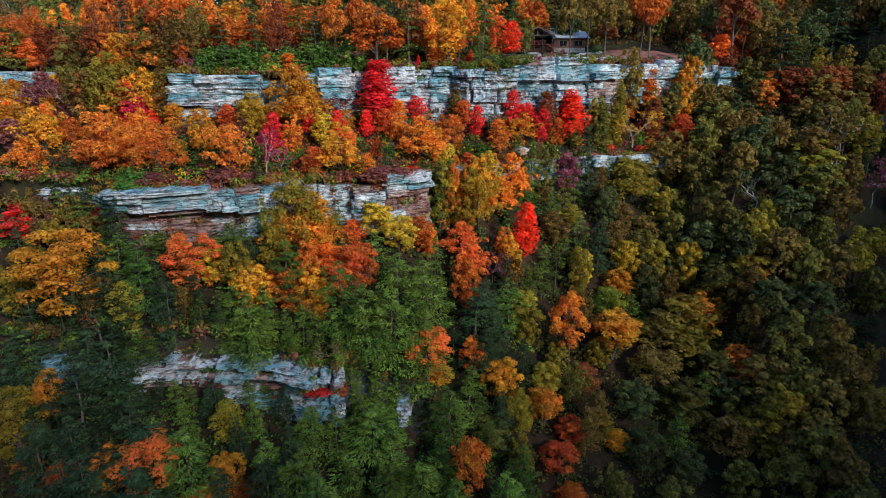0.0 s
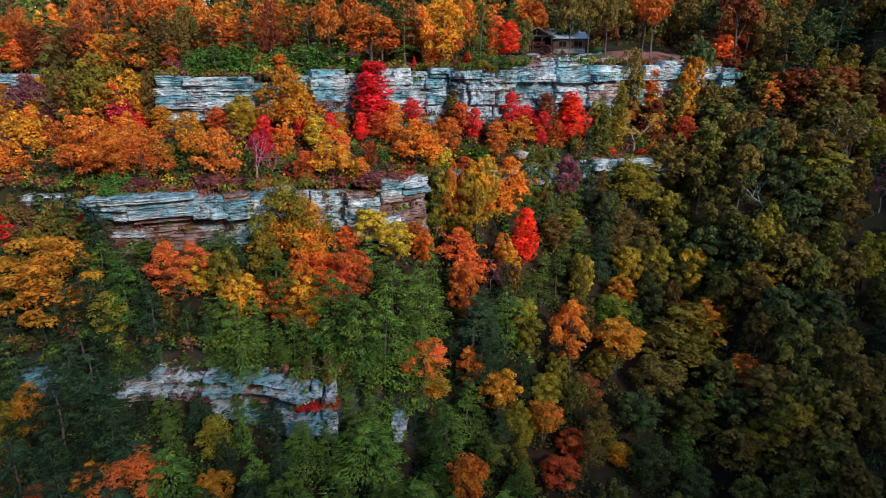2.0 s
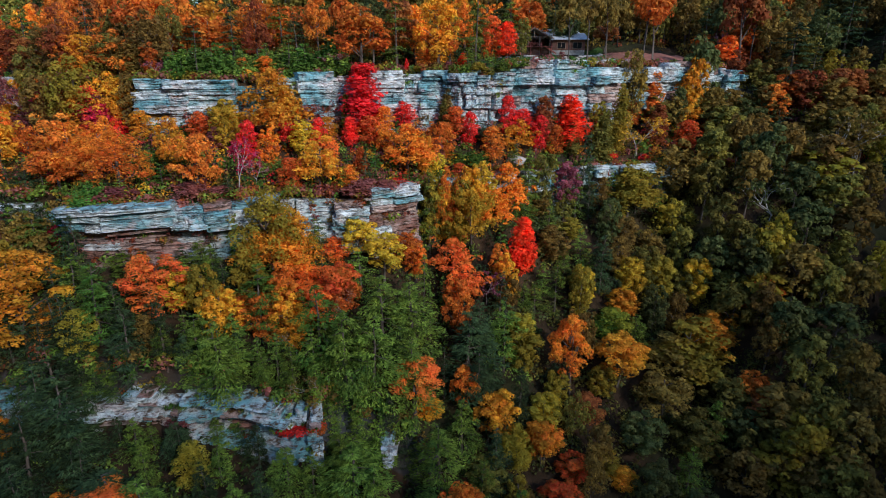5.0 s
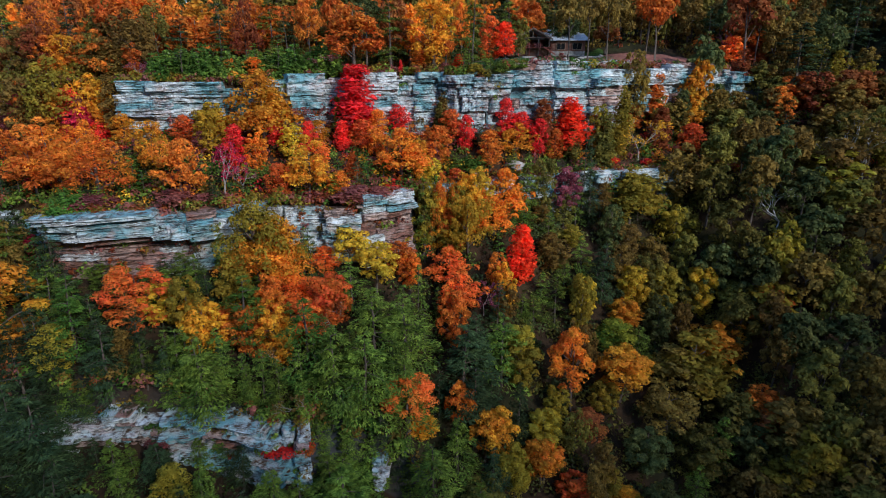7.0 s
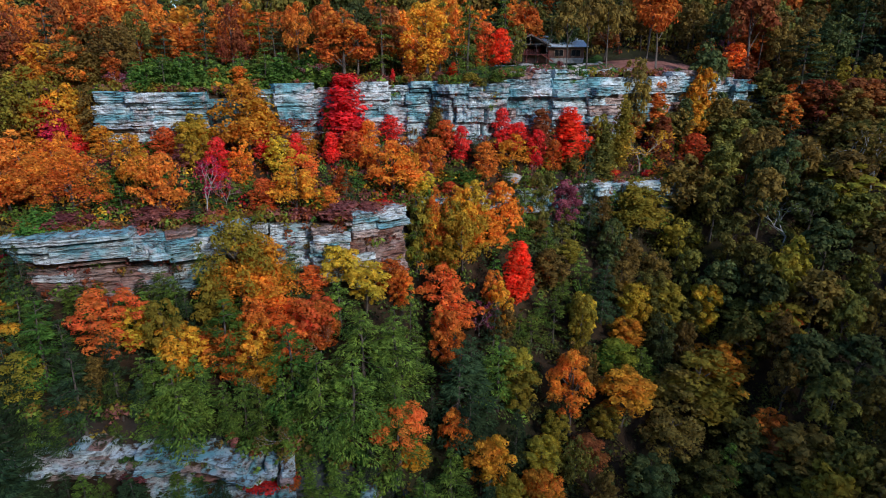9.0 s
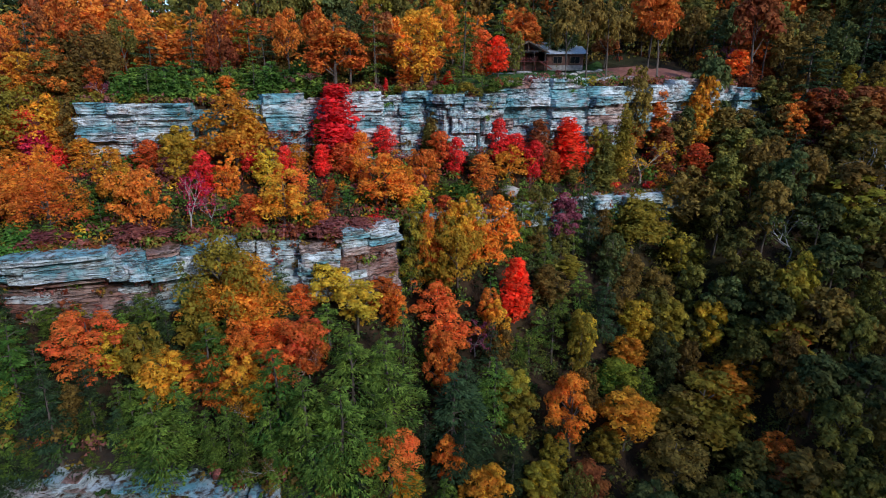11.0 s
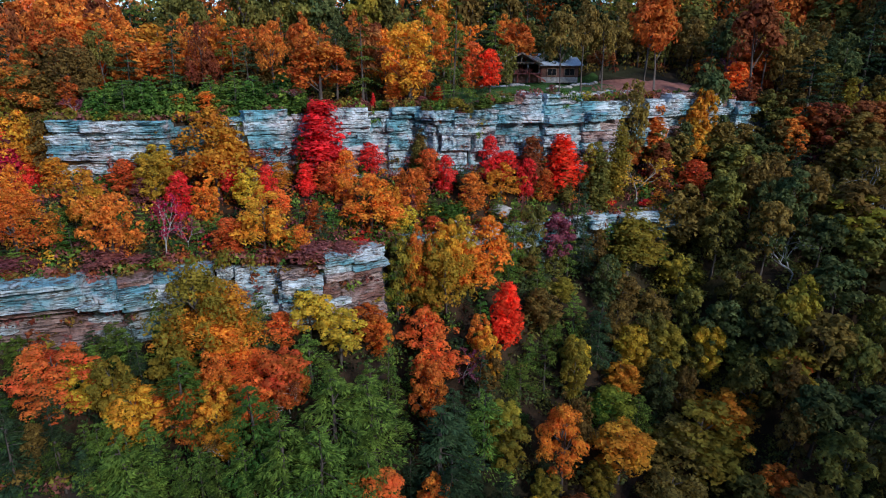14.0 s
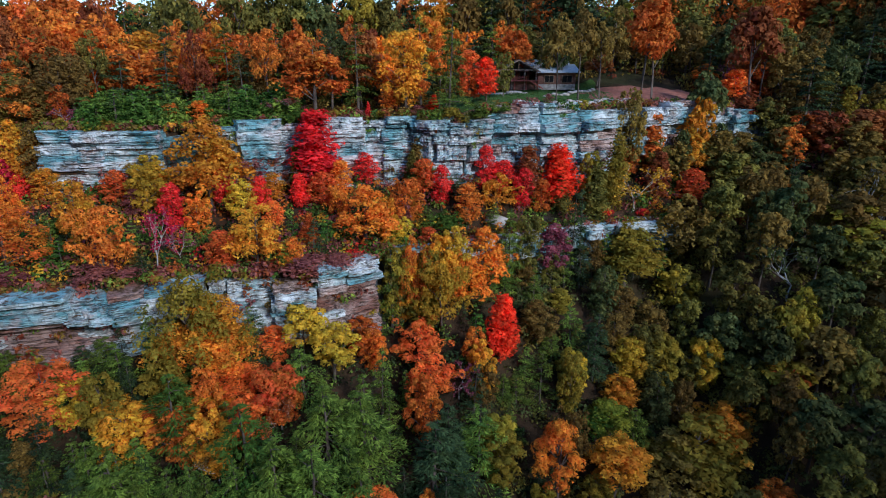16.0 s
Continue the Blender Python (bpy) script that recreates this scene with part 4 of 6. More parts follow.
plant("hemlock_tree", -55.1, 72.8, 7.8, 5.2, "dark_pine")
plant("hemlock_tree", -36.2, 67.3, 7.7, 5.4, "pine")
plant("hemlock_tree", -11.9, 70.2, 9.1, 6.6, "pine")
plant("hemlock_tree", -7.6, 67.7, 9.8, 6.6, "pine")
plant("hemlock_tree", -41.8, 75.6, 3.6, 3.5, "pine")
plant("hemlock_tree", -32.7, 75.8, 4.4, 4.7, "pine")
plant("hemlock_tree", -62.7, 78.4, 11.2, 8.2, "dark_pine")
plant("hemlock_tree", -64.4, 75.2, 10.3, 7.3, "dark_pine")
plant("hemlock_tree", -53.5, 75.5, 7.6, 5.1, "dark_pine")
plant("hemlock_tree", -48.9, 75.6, 6.5, 4.1, "dark_pine")
plant("hemlock_tree", -19.1, 64.2, 8.2, 5.8, "pine")
plant("hemlock_tree", -25.0, 65.7, 7.5, 6.0, "pine")
plant("hemlock_tree", -34.4, 63.9, 7.6, 6.0, "dark_pine")
plant("hemlock_tree", -43.6, 66.4, 7.9, 6.3, "dark_pine")
plant("hemlock_tree", -49.9, 63.8, 9.0, 7.2, "dark_pine")
plant("hemlock_tree", -12.9, 63.7, 7.3, 5.8, "pine")
plant("hemlock_tree", -3.6, 66.3, 7.5, 5.2, "pine")
plant("hemlock_tree", -2.1, 74.3, 7.8, 4.6, "pine")
plant("hickory_tree", -68.5, 137.4, 16.6, 7.6, "russet")
plant("oak_tree", -71.6, 137.4, 18.8, 8.8, "rust")
plant("oak_tree", -61.9, 137.4, 18.9, 11.9, "russet")
plant("oak_tree", -55.4, 137.4, 18.6, 11.1, "russet")
plant("oak_tree", -103.8, 249.1, 23.7, 22.7, "russet")
plant("oak_tree", -76.0, 167.1, 16.9, 14.7, "russet")
plant("oak_tree", -67.6, 141.0, 14.7, 8.9, "umber")
plant("oak_tree", -44.4, 127.9, 11.7, 11.8, "russet")
plant("oak_tree", -47.7, 149.2, 11.4, 7.9, "amber")
plant("hemlock_tree", -91.0, 164.4, 14.4, 7.4, "dark_pine")
plant("hemlock_tree", -39.5, 137.4, 15.6, 6.1, "dark_pine")
plant("hemlock_tree", -43.8, 137.4, 15.9, 4.6, "dark_pine")
plant("oak_tree", -27.9, 153.0, 15.2, 7.4, "russet")
plant("oak_tree", -13.2, 117.2, 12.5, 12.0, "orange")
plant("maple_tree", -11.1, 163.1, 6.6, 5.7, "orange")
plant("hickory_tree", 0.9, 120.5, 13.5, 9.5, "amber")
plant("hemlock_tree", 7.7, 126.5, 12.5, 4.8, "pine")
plant("hemlock_tree", 3.3, 137.4, 16.8, 8.0, "pine")
plant("maple_tree", -19.1, 192.0, 11.6, 11.0, "russet")
plant("hemlock_tree", -14.0, 137.4, 13.3, 5.8, "dark_pine")
plant("hemlock_tree", -14.5, 217.2, 14.6, 9.8, "dark_pine")
plant("oak_tree", -54.4, 113.9, 8.2, 6.9, "umber")
plant("hickory_tree", -48.8, 111.0, 5.8, 3.7, "russet")
plant("hickory_tree", -59.8, 116.9, 6.9, 6.1, "rust")
plant("hickory_tree", -58.8, 114.0, 6.3, 5.9, "umber")
plant("oak_tree", -56.1, 113.9, 9.2, 8.2, "russet")
plant("hickory_tree", 28.5, 187.0, 9.3, 9.6, "russet")
plant("hickory_tree", 18.2, 185.0, 11.0, 8.7, "amber")
plant("maple_tree", 67.2, 158.0, 5.8, 7.1, "orange")
plant("maple_tree", 73.3, 149.3, 9.3, 9.7, "russet")
plant("tall_oak_tree", 68.0, 139.9, 18.7, 10.2, "rust")
plant("maple_tree", 107.9, 194.8, 5.7, 6.6, "crimson")
plant("maple_tree", -2.0, 120.2, 4.2, 3.7, "orange")
plant("maple_tree", 0.3, 131.9, 4.2, 4.4, "orange")
plant("maple_tree", 3.3, 130.2, 3.6, 3.0, "amber")
plant("slender_maple_tree", 5.4, 120.9, 3.0, 2.5, "scarlet")
plant("slender_maple_tree", -4.9, 118.0, 2.5, 1.2, "crimson")
plant("bare_tree", -17.1, 116.0, 4.5, 5.1, "rose")
plant("maple_tree", -33.3, 112.1, 3.7, 3.7, "orange")
plant("bare_tree", -47.5, 108.2, 5.9, 4.9, "plum")
plant("hemlock_tree", 8.4, 117.2, 3.0, 3.1, "pine")
plant("hemlock_tree", 11.1, 117.1, 3.8, 2.6, "pine")
plant("evergreen_bush", 18.3, 120.4, 1.3, 3.1, "juniper")
plant("evergreen_bush", 14.0, 119.4, 1.5, 2.7, "pine")
plant("evergreen_bush", 51.4, 134.7, 1.9, 3.3, "pine")
plant("evergreen_bush", 26.5, 121.7, 1.4, 2.1, "juniper")
plant("maple_tree", 24.5, 121.1, 2.3, 2.1, "rose")
plant("evergreen_bush", 33.4, 126.2, 1.1, 1.6, "olive")
plant("hickory_tree", -68.5, 115.5, 9.2, 7.3, "umber")
plant("hickory_tree", -62.5, 114.2, 8.4, 6.5, "amber")
plant("maple_tree", -57.1, 114.0, 8.2, 6.9, "olive")
plant("maple_tree", -74.0, 118.2, 7.0, 6.1, "rust")
plant("hickory_tree", -78.8, 119.3, 8.9, 6.8, "rust")
plant("maple_tree", -82.3, 119.4, 6.7, 6.3, "coral")
plant("hickory_tree", -86.4, 119.2, 9.1, 8.0, "olive")
plant("maple_tree", -59.1, 114.1, 6.5, 6.1, "russet")
plant("maple_tree", -54.4, 113.9, 6.4, 4.7, "umber")
plant("hickory_tree", -64.6, 114.3, 7.5, 6.6, "russet")
plant("maple_tree", -75.8, 119.2, 7.1, 6.8, "rust")
plant("maple_tree", -75.4, 125.3, 6.7, 6.4, "amber")
plant("hickory_tree", -52.4, 113.8, 7.2, 6.0, "umber")
plant("bare_tree", -94.0, 137.4, 16.1, 10.9, "umber")
plant("maple_tree", -92.0, 126.9, 7.2, 7.5, "rust")
plant("hickory_tree", 1.7, 102.2, 12.6, 5.1, "amber")
plant("hickory_tree", 0.1, 101.7, 12.5, 4.7, "olive")
plant("hemlock_tree", -0.9, 101.3, 8.1, 3.2, "dark_pine")
plant("hickory_tree", 4.9, 103.2, 8.7, 5.1, "straw")
plant("oak_tree", 8.6, 104.6, 8.5, 4.8, "orange")
plant("hickory_tree", 0.6, 105.8, 4.9, 4.0, "gold")
plant("maple_tree", 11.8, 128.7, 9.6, 5.8, "coral")
plant("maple_tree", 14.7, 127.1, 7.6, 5.1, "scarlet")
plant("hickory_tree", 18.3, 132.2, 8.2, 3.7, "olive")
plant("bare_tree", -61.6, 174.8, 19.0, 3.2, "umber")
plant("bare_tree", -38.0, 158.1, 15.6, 15.1, "rose")
plant("tall_oak_tree", 27.5, 129.5, 13.8, 7.2, "umber")
plant("tall_oak_tree", 32.3, 133.3, 15.9, 6.8, "umber")
plant("tall_oak_tree", 44.9, 135.9, 17.7, 10.7, "russet")
plant("tall_oak_tree", 47.5, 137.1, 16.8, 7.8, "russet")
plant("bare_tree", 65.8, 148.4, 7.9, 3.9, "plum")
plant("tall_oak_tree", 36.5, 134.1, 13.6, 5.4, "umber")
plant("hemlock_tree", -41.6, 72.0, 4.5, 3.2, "dark_pine")
plant("hemlock_tree", -36.9, 71.5, 5.0, 3.5, "pine")
plant("hemlock_tree", -29.2, 73.3, 4.4, 3.9, "pine")
plant("hemlock_tree", -26.1, 73.9, 5.2, 3.9, "dark_pine")
plant("hemlock_tree", -46.1, 73.4, 5.5, 4.1, "dark_pine")
plant("hemlock_tree", -49.5, 73.0, 5.6, 4.2, "dark_pine")
plant("hemlock_tree", -54.5, 75.4, 5.9, 3.8, "dark_pine")
plant("hemlock_tree", -14.0, 74.5, 5.9, 3.7, "pine")
plant("hemlock_tree", -11.1, 74.6, 5.9, 3.8, "pine")
plant("hemlock_tree", -64.6, 92.2, 11.5, 5.0, "dark_pine")
plant("hemlock_tree", -60.0, 92.2, 10.1, 4.3, "dark_pine")
plant("hemlock_tree", -68.3, 92.2, 11.7, 5.1, "dark_pine")
plant("hemlock_tree", -57.3, 92.2, 8.5, 3.5, "dark_pine")
plant("hemlock_tree", -36.8, 75.5, 3.6, 2.9, "pine")
plant("hemlock_tree", -30.1, 75.9, 3.8, 3.4, "pine")
plant("hemlock_tree", -26.5, 76.0, 3.8, 3.1, "dark_pine")
plant("hemlock_tree", -22.3, 75.3, 4.2, 3.3, "pine")
plant("hemlock_tree", -43.6, 75.2, 4.6, 3.6, "pine")
plant("hemlock_tree", -47.5, 75.3, 4.7, 3.7, "dark_pine")
plant("hemlock_tree", -18.9, 74.7, 3.3, 2.7, "pine")
plant("bare_tree", -19.0, 79.1, 4.9, 3.5, "umber")
plant("bare_tree", -38.5, 86.2, 4.2, 3.3, "umber")
plant("bare_tree", -15.4, 74.4, 5.2, 3.7, "umber")
plant("bare_tree", -13.0, 84.2, 6.6, 4.0, "rust")
plant("bare_tree", -61.1, 92.2, 5.9, 5.0, "rose")
plant("slender_maple_tree", 2.5, 116.6, 8.4, 3.8, "umber")
plant("slender_maple_tree", 1.8, 115.8, 6.2, 2.8, "olive")
plant("oak_tree", -23.3, 89.8, 10.5, 12.0, "amber")
plant("hemlock_tree", -17.3, 91.3, 8.0, 4.8, "dark_pine")
plant("hemlock_tree", -34.1, 87.7, 5.8, 6.7, "pine")
plant("hemlock_tree", -36.5, 85.6, 5.0, 4.4, "pine")
plant("oak_tree", -27.1, 106.5, 14.0, 12.0, "amber")
plant("hickory_tree", -34.9, 105.6, 7.2, 6.1, "gold")
plant("bare_tree", -19.9, 111.1, 6.9, 6.6, "rose")
plant("oak_tree", -61.8, 110.1, 14.5, 10.3, "straw")
plant("oak_tree", -55.9, 109.8, 11.8, 7.9, "amber")
plant("hickory_tree", -67.2, 108.8, 12.3, 7.7, "umber")
plant("hickory_tree", -73.1, 114.9, 15.2, 7.1, "olive")
plant("maple_tree", -59.6, 110.0, 9.4, 7.7, "crimson")
plant("maple_tree", -56.8, 107.5, 7.4, 6.6, "magenta")
plant("hemlock_tree", -59.7, 92.2, 11.4, 7.2, "dark_pine")
plant("hemlock_tree", -50.4, 84.4, 10.2, 5.6, "dark_pine")
plant("hemlock_tree", -60.4, 92.2, 10.4, 6.4, "dark_pine")
plant("hickory_tree", 34.7, 101.4, 7.9, 5.6, "gold")
plant("hickory_tree", 32.9, 98.7, 5.3, 5.7, "amber")
plant("hickory_tree", 46.9, 102.2, 10.4, 6.4, "gold")
plant("hickory_tree", 40.7, 103.2, 7.7, 6.3, "straw")
plant("hickory_tree", 25.6, 98.8, 7.5, 4.8, "straw")
plant("oak_tree", 42.7, 91.9, 11.6, 14.2, "straw")
plant("oak_tree", 48.1, 96.2, 8.1, 9.1, "amber")
plant("hickory_tree", 55.6, 96.3, 9.1, 9.3, "straw")
plant("hickory_tree", 57.5, 80.4, 7.4, 8.9, "straw")
plant("oak_tree", 51.1, 97.5, 8.2, 6.9, "olive")
plant("hemlock_tree", 28.7, 100.8, 9.3, 6.7, "dark_pine")
plant("hemlock_tree", 28.8, 94.7, 5.5, 6.5, "juniper")
plant("hemlock_tree", 34.7, 95.7, 5.7, 5.9, "pine")
plant("hemlock_tree", 17.2, 95.8, 5.3, 4.7, "pine")
plant("hemlock_tree", 16.2, 91.7, 6.0, 4.6, "pine")
plant("hemlock_tree", 9.7, 88.3, 6.6, 5.1, "pine")
plant("hemlock_tree", 9.4, 83.9, 5.7, 4.3, "dark_pine")
plant("hemlock_tree", 19.3, 87.2, 5.1, 4.6, "dark_pine")
plant("hickory_tree", 14.0, 87.7, 8.5, 6.6, "straw")
plant("hickory_tree", 16.7, 81.7, 6.3, 6.5, "straw")
plant("forest_oak_tree", 8.2, 78.3, 8.7, 6.1, "amber")
plant("forest_oak_tree", 16.1, 77.6, 7.7, 6.8, "amber")
plant("hickory_tree", 11.0, 78.0, 4.1, 5.3, "straw")
plant("hemlock_tree", -13.6, 74.8, 7.4, 4.6, "pine")
plant("hemlock_tree", -9.8, 74.8, 7.3, 4.6, "pine")
plant("hemlock_tree", -11.9, 75.6, 5.8, 4.5, "dark_pine")
plant("hemlock_tree", -30.7, 76.0, 6.2, 4.8, "pine")
plant("hemlock_tree", -26.9, 76.2, 6.1, 4.7, "pine")
plant("hemlock_tree", -22.8, 75.9, 5.2, 4.0, "pine")
plant("hemlock_tree", -33.4, 76.0, 5.4, 4.2, "dark_pine")
plant("hemlock_tree", -45.2, 75.0, 6.8, 5.3, "dark_pine")
plant("hemlock_tree", -12.0, 72.6, 5.3, 4.0, "pine")
plant("evergreen_bush", -49.3, 88.4, 4.1, 7.1, "juniper")
plant("evergreen_bush", -41.6, 89.6, 4.4, 4.3, "juniper")
plant("leafy_bush", -35.4, 92.1, 2.3, 5.9, "rose")
plant("leafy_bush", -9.6, 96.7, 3.0, 6.6, "rose")
plant("evergreen_bush", -10.0, 96.3, 2.3, 3.8, "olive")
plant("leafy_bush", -45.7, 90.2, 2.2, 5.1, "rose")
plant("hemlock_tree", -7.5, 74.4, 5.9, 5.3, "pine")
plant("hemlock_tree", -3.5, 74.4, 6.6, 4.6, "dark_pine")
plant("hemlock_tree", -5.9, 74.8, 5.0, 3.8, "dark_pine")
plant("hemlock_tree", -33.4, 71.4, 5.4, 6.2, "dark_pine")
plant("hemlock_tree", -46.4, 72.9, 7.5, 6.7, "dark_pine")
plant("hemlock_tree", -46.9, 69.9, 6.6, 6.6, "dark_pine")
plant("hemlock_tree", -12.2, 75.1, 4.3, 3.2, "pine")
plant("hemlock_tree", 29.2, 112.2, 15.3, 4.5, "dark_pine")
plant("hemlock_tree", 17.1, 108.1, 12.8, 6.7, "pine")
plant("hickory_tree", 20.2, 109.4, 11.8, 5.5, "olive")
plant("oak_tree", 13.6, 106.6, 11.1, 8.3, "orange")
plant("hickory_tree", 8.4, 104.4, 11.1, 6.2, "gold")
plant("oak_tree", 37.2, 113.3, 10.9, 11.5, "straw")
plant("hemlock_tree", 26.4, 103.5, 7.3, 5.7, "pine")
plant("hickory_tree", 35.1, 107.4, 7.5, 6.4, "umber")
plant("hemlock_tree", 18.8, 99.0, 5.3, 3.9, "pine")
plant("hickory_tree", 46.7, 111.8, 8.0, 6.9, "olive")
plant("hemlock_tree", 15.2, 95.9, 4.3, 3.8, "pine")
plant("hickory_tree", 21.1, 102.9, 6.9, 7.1, "umber")
plant("hemlock_tree", -13.1, 73.9, 5.2, 4.0, "pine")
plant("hemlock_tree", -10.3, 74.7, 5.9, 3.9, "pine")
plant("hemlock_tree", -49.7, 77.4, 7.5, 5.2, "dark_pine")
plant("hemlock_tree", -46.8, 75.5, 7.4, 5.8, "dark_pine")
plant("oak_tree", -58.0, 137.4, 15.4, 14.6, "orange")
plant("oak_tree", -46.6, 137.4, 14.5, 14.2, "amber")
plant("oak_tree", -35.6, 137.4, 15.0, 12.4, "orange")
plant("oak_tree", -28.7, 137.4, 13.1, 9.2, "russet")
plant("oak_tree", -29.1, 195.8, 16.3, 17.2, "amber")
plant("hickory_tree", -14.8, 188.3, 16.1, 10.3, "amber")
plant("oak_tree", -41.1, 137.4, 10.9, 9.4, "orange")
plant("hemlock_tree", 44.3, 84.2, 9.5, 6.8, "pine")
plant("oak_tree", 47.4, 87.0, 10.5, 10.0, "olive")
plant("hickory_tree", 41.1, 82.4, 8.4, 8.6, "olive")
plant("oak_tree", 51.7, 80.1, 10.4, 9.9, "olive")
plant("hemlock_tree", 38.9, 78.5, 8.2, 6.5, "pine")
plant("hickory_tree", 54.3, 82.2, 9.9, 10.2, "umber")
plant("oak_tree", 47.4, 78.8, 10.3, 9.8, "umber")
plant("hickory_tree", 52.2, 77.9, 8.6, 8.9, "straw")
plant("oak_tree", 55.8, 76.0, 10.4, 9.9, "umber")
plant("hickory_tree", 48.4, 83.4, 8.7, 7.6, "moss")
plant("hickory_tree", -29.1, 79.7, 8.4, 6.8, "amber")
plant("hickory_tree", -24.8, 81.3, 7.6, 5.8, "russet")
plant("hickory_tree", -20.2, 80.2, 8.2, 5.6, "amber")
plant("hickory_tree", -16.7, 82.7, 6.9, 6.1, "coral")
plant("hickory_tree", -13.5, 85.3, 8.0, 7.2, "coral")
plant("oak_tree", -21.4, 89.9, 10.0, 11.2, "amber")
plant("oak_tree", -72.6, 116.1, 10.0, 7.2, "russet")
plant("maple_tree", -70.6, 114.7, 8.2, 5.6, "russet")
plant("hemlock_tree", 4.2, 116.4, 2.7, 8.2, "pine")
plant("hemlock_tree", 6.5, 118.3, 4.1, 7.3, "pine")
plant("maple_tree", 54.0, 131.7, 11.1, 7.3, "amber")
plant("hickory_tree", 59.6, 126.1, 9.2, 7.5, "olive")
plant("forest_oak_tree", 58.7, 116.8, 12.5, 6.6, "umber")
plant("forest_oak_tree", 53.3, 115.4, 12.5, 7.7, "olive")
plant("forest_oak_tree", 51.1, 112.1, 12.5, 7.6, "olive")
plant("oak_tree", 65.9, 130.6, 8.7, 7.1, "moss")
plant("hickory_tree", 71.2, 131.8, 9.3, 8.0, "umber")
plant("oak_tree", 89.5, 133.8, 9.2, 10.3, "rust")
plant("hickory_tree", 93.6, 133.0, 7.4, 6.7, "umber")
plant("forest_oak_tree", 81.1, 122.6, 12.5, 8.2, "olive")
plant("forest_oak_tree", 87.2, 123.2, 12.5, 7.2, "olive")
plant("forest_oak_tree", 67.5, 115.3, 12.5, 7.2, "umber")
plant("forest_oak_tree", 73.3, 112.1, 12.5, 9.9, "umber")
plant("forest_oak_tree", 62.8, 112.0, 12.5, 7.3, "moss")
plant("forest_oak_tree", 57.3, 108.4, 12.5, 7.1, "umber")
plant("forest_oak_tree", 65.2, 107.7, 12.5, 7.5, "moss")
plant("bare_tree", 62.5, 111.0, 7.6, 5.6, "umber")
plant("bare_tree", 84.3, 120.1, 10.2, 7.2, "umber")
plant("forest_oak_tree", 72.9, 107.0, 12.5, 9.6, "olive")
plant("hemlock_tree", -59.3, 89.9, 12.1, 9.7, "pine")
plant("hemlock_tree", -45.0, 77.4, 12.1, 9.6, "juniper")
plant("hemlock_tree", -46.8, 75.2, 12.1, 8.2, "dark_pine")
plant("hemlock_tree", -40.2, 75.4, 12.1, 9.5, "dark_pine")
plant("hemlock_tree", -28.6, 75.8, 12.1, 10.8, "pine")
plant("hemlock_tree", -50.1, 73.6, 12.1, 10.7, "dark_pine")
plant("hemlock_tree", -24.1, 81.0, 12.1, 10.2, "juniper")
plant("hemlock_tree", -15.5, 78.2, 12.1, 11.0, "juniper")
plant("hemlock_tree", -7.1, 82.0, 12.1, 11.5, "pine")
plant("hemlock_tree", -2.8, 83.4, 12.1, 11.8, "pine")
plant("hemlock_tree", -11.6, 75.8, 12.1, 10.8, "pine")
plant("hemlock_tree", -8.1, 76.3, 12.1, 10.9, "pine")
plant("hemlock_tree", -2.4, 77.0, 12.1, 11.1, "pine")
plant("hemlock_tree", 5.2, 84.3, 12.1, 13.6, "dark_pine")
plant("hemlock_tree", 11.2, 87.3, 12.1, 9.6, "pine")
plant("forest_oak_tree", 51.6, 106.5, 12.5, 8.0, "olive")
plant("forest_oak_tree", 53.4, 101.9, 12.5, 7.3, "olive")
plant("forest_oak_tree", 49.1, 102.4, 12.5, 7.8, "moss")
plant("forest_oak_tree", 54.5, 97.9, 12.5, 8.1, "moss")
plant("forest_oak_tree", 56.7, 99.1, 12.5, 6.9, "straw")
plant("forest_oak_tree", 60.7, 95.9, 12.5, 8.8, "umber")
plant("forest_oak_tree", 64.2, 93.8, 12.5, 5.8, "olive")
plant("forest_oak_tree", 51.1, 95.2, 12.5, 7.0, "olive")
plant("forest_oak_tree", 54.5, 93.2, 12.5, 5.8, "umber")
plant("forest_oak_tree", 53.9, 89.3, 12.5, 5.6, "umber")
plant("forest_oak_tree", 57.0, 89.6, 12.5, 8.4, "moss")
plant("forest_oak_tree", 63.6, 89.1, 12.5, 8.4, "moss")
plant("forest_oak_tree", 57.8, 84.4, 12.5, 8.0, "olive")
plant("forest_oak_tree", 75.3, 104.0, 12.5, 9.0, "umber")
plant("forest_oak_tree", 70.1, 94.8, 12.5, 7.3, "umber")
plant("forest_oak_tree", 65.4, 102.2, 12.5, 8.8, "moss")
plant("forest_oak_tree", 65.7, 84.9, 12.5, 6.7, "umber")
plant("hemlock_tree", -45.6, 70.1, 3.9, 10.4, "dark_pine")
plant("forest_oak_tree", 54.4, 77.2, 12.5, 8.7, "straw")
plant("forest_oak_tree", 57.2, 78.5, 12.5, 7.3, "olive")
plant("forest_oak_tree", 60.0, 75.4, 12.5, 7.1, "umber")
plant("forest_oak_tree", 65.1, 80.0, 12.5, 7.4, "umber")
plant("forest_oak_tree", 52.6, 70.3, 12.5, 8.3, "olive")
plant("forest_oak_tree", 59.4, 68.6, 12.5, 7.7, "umber")
plant("forest_oak_tree", 56.8, 71.6, 12.5, 7.9, "olive")
plant("forest_oak_tree", 66.4, 75.3, 12.5, 6.1, "umber")
plant("forest_oak_tree", 59.2, 65.0, 12.5, 7.5, "olive")
plant("hemlock_tree", -61.8, 75.6, 12.1, 13.2, "dark_pine")
plant("hemlock_tree", -47.0, 70.3, 12.1, 13.6, "dark_pine")
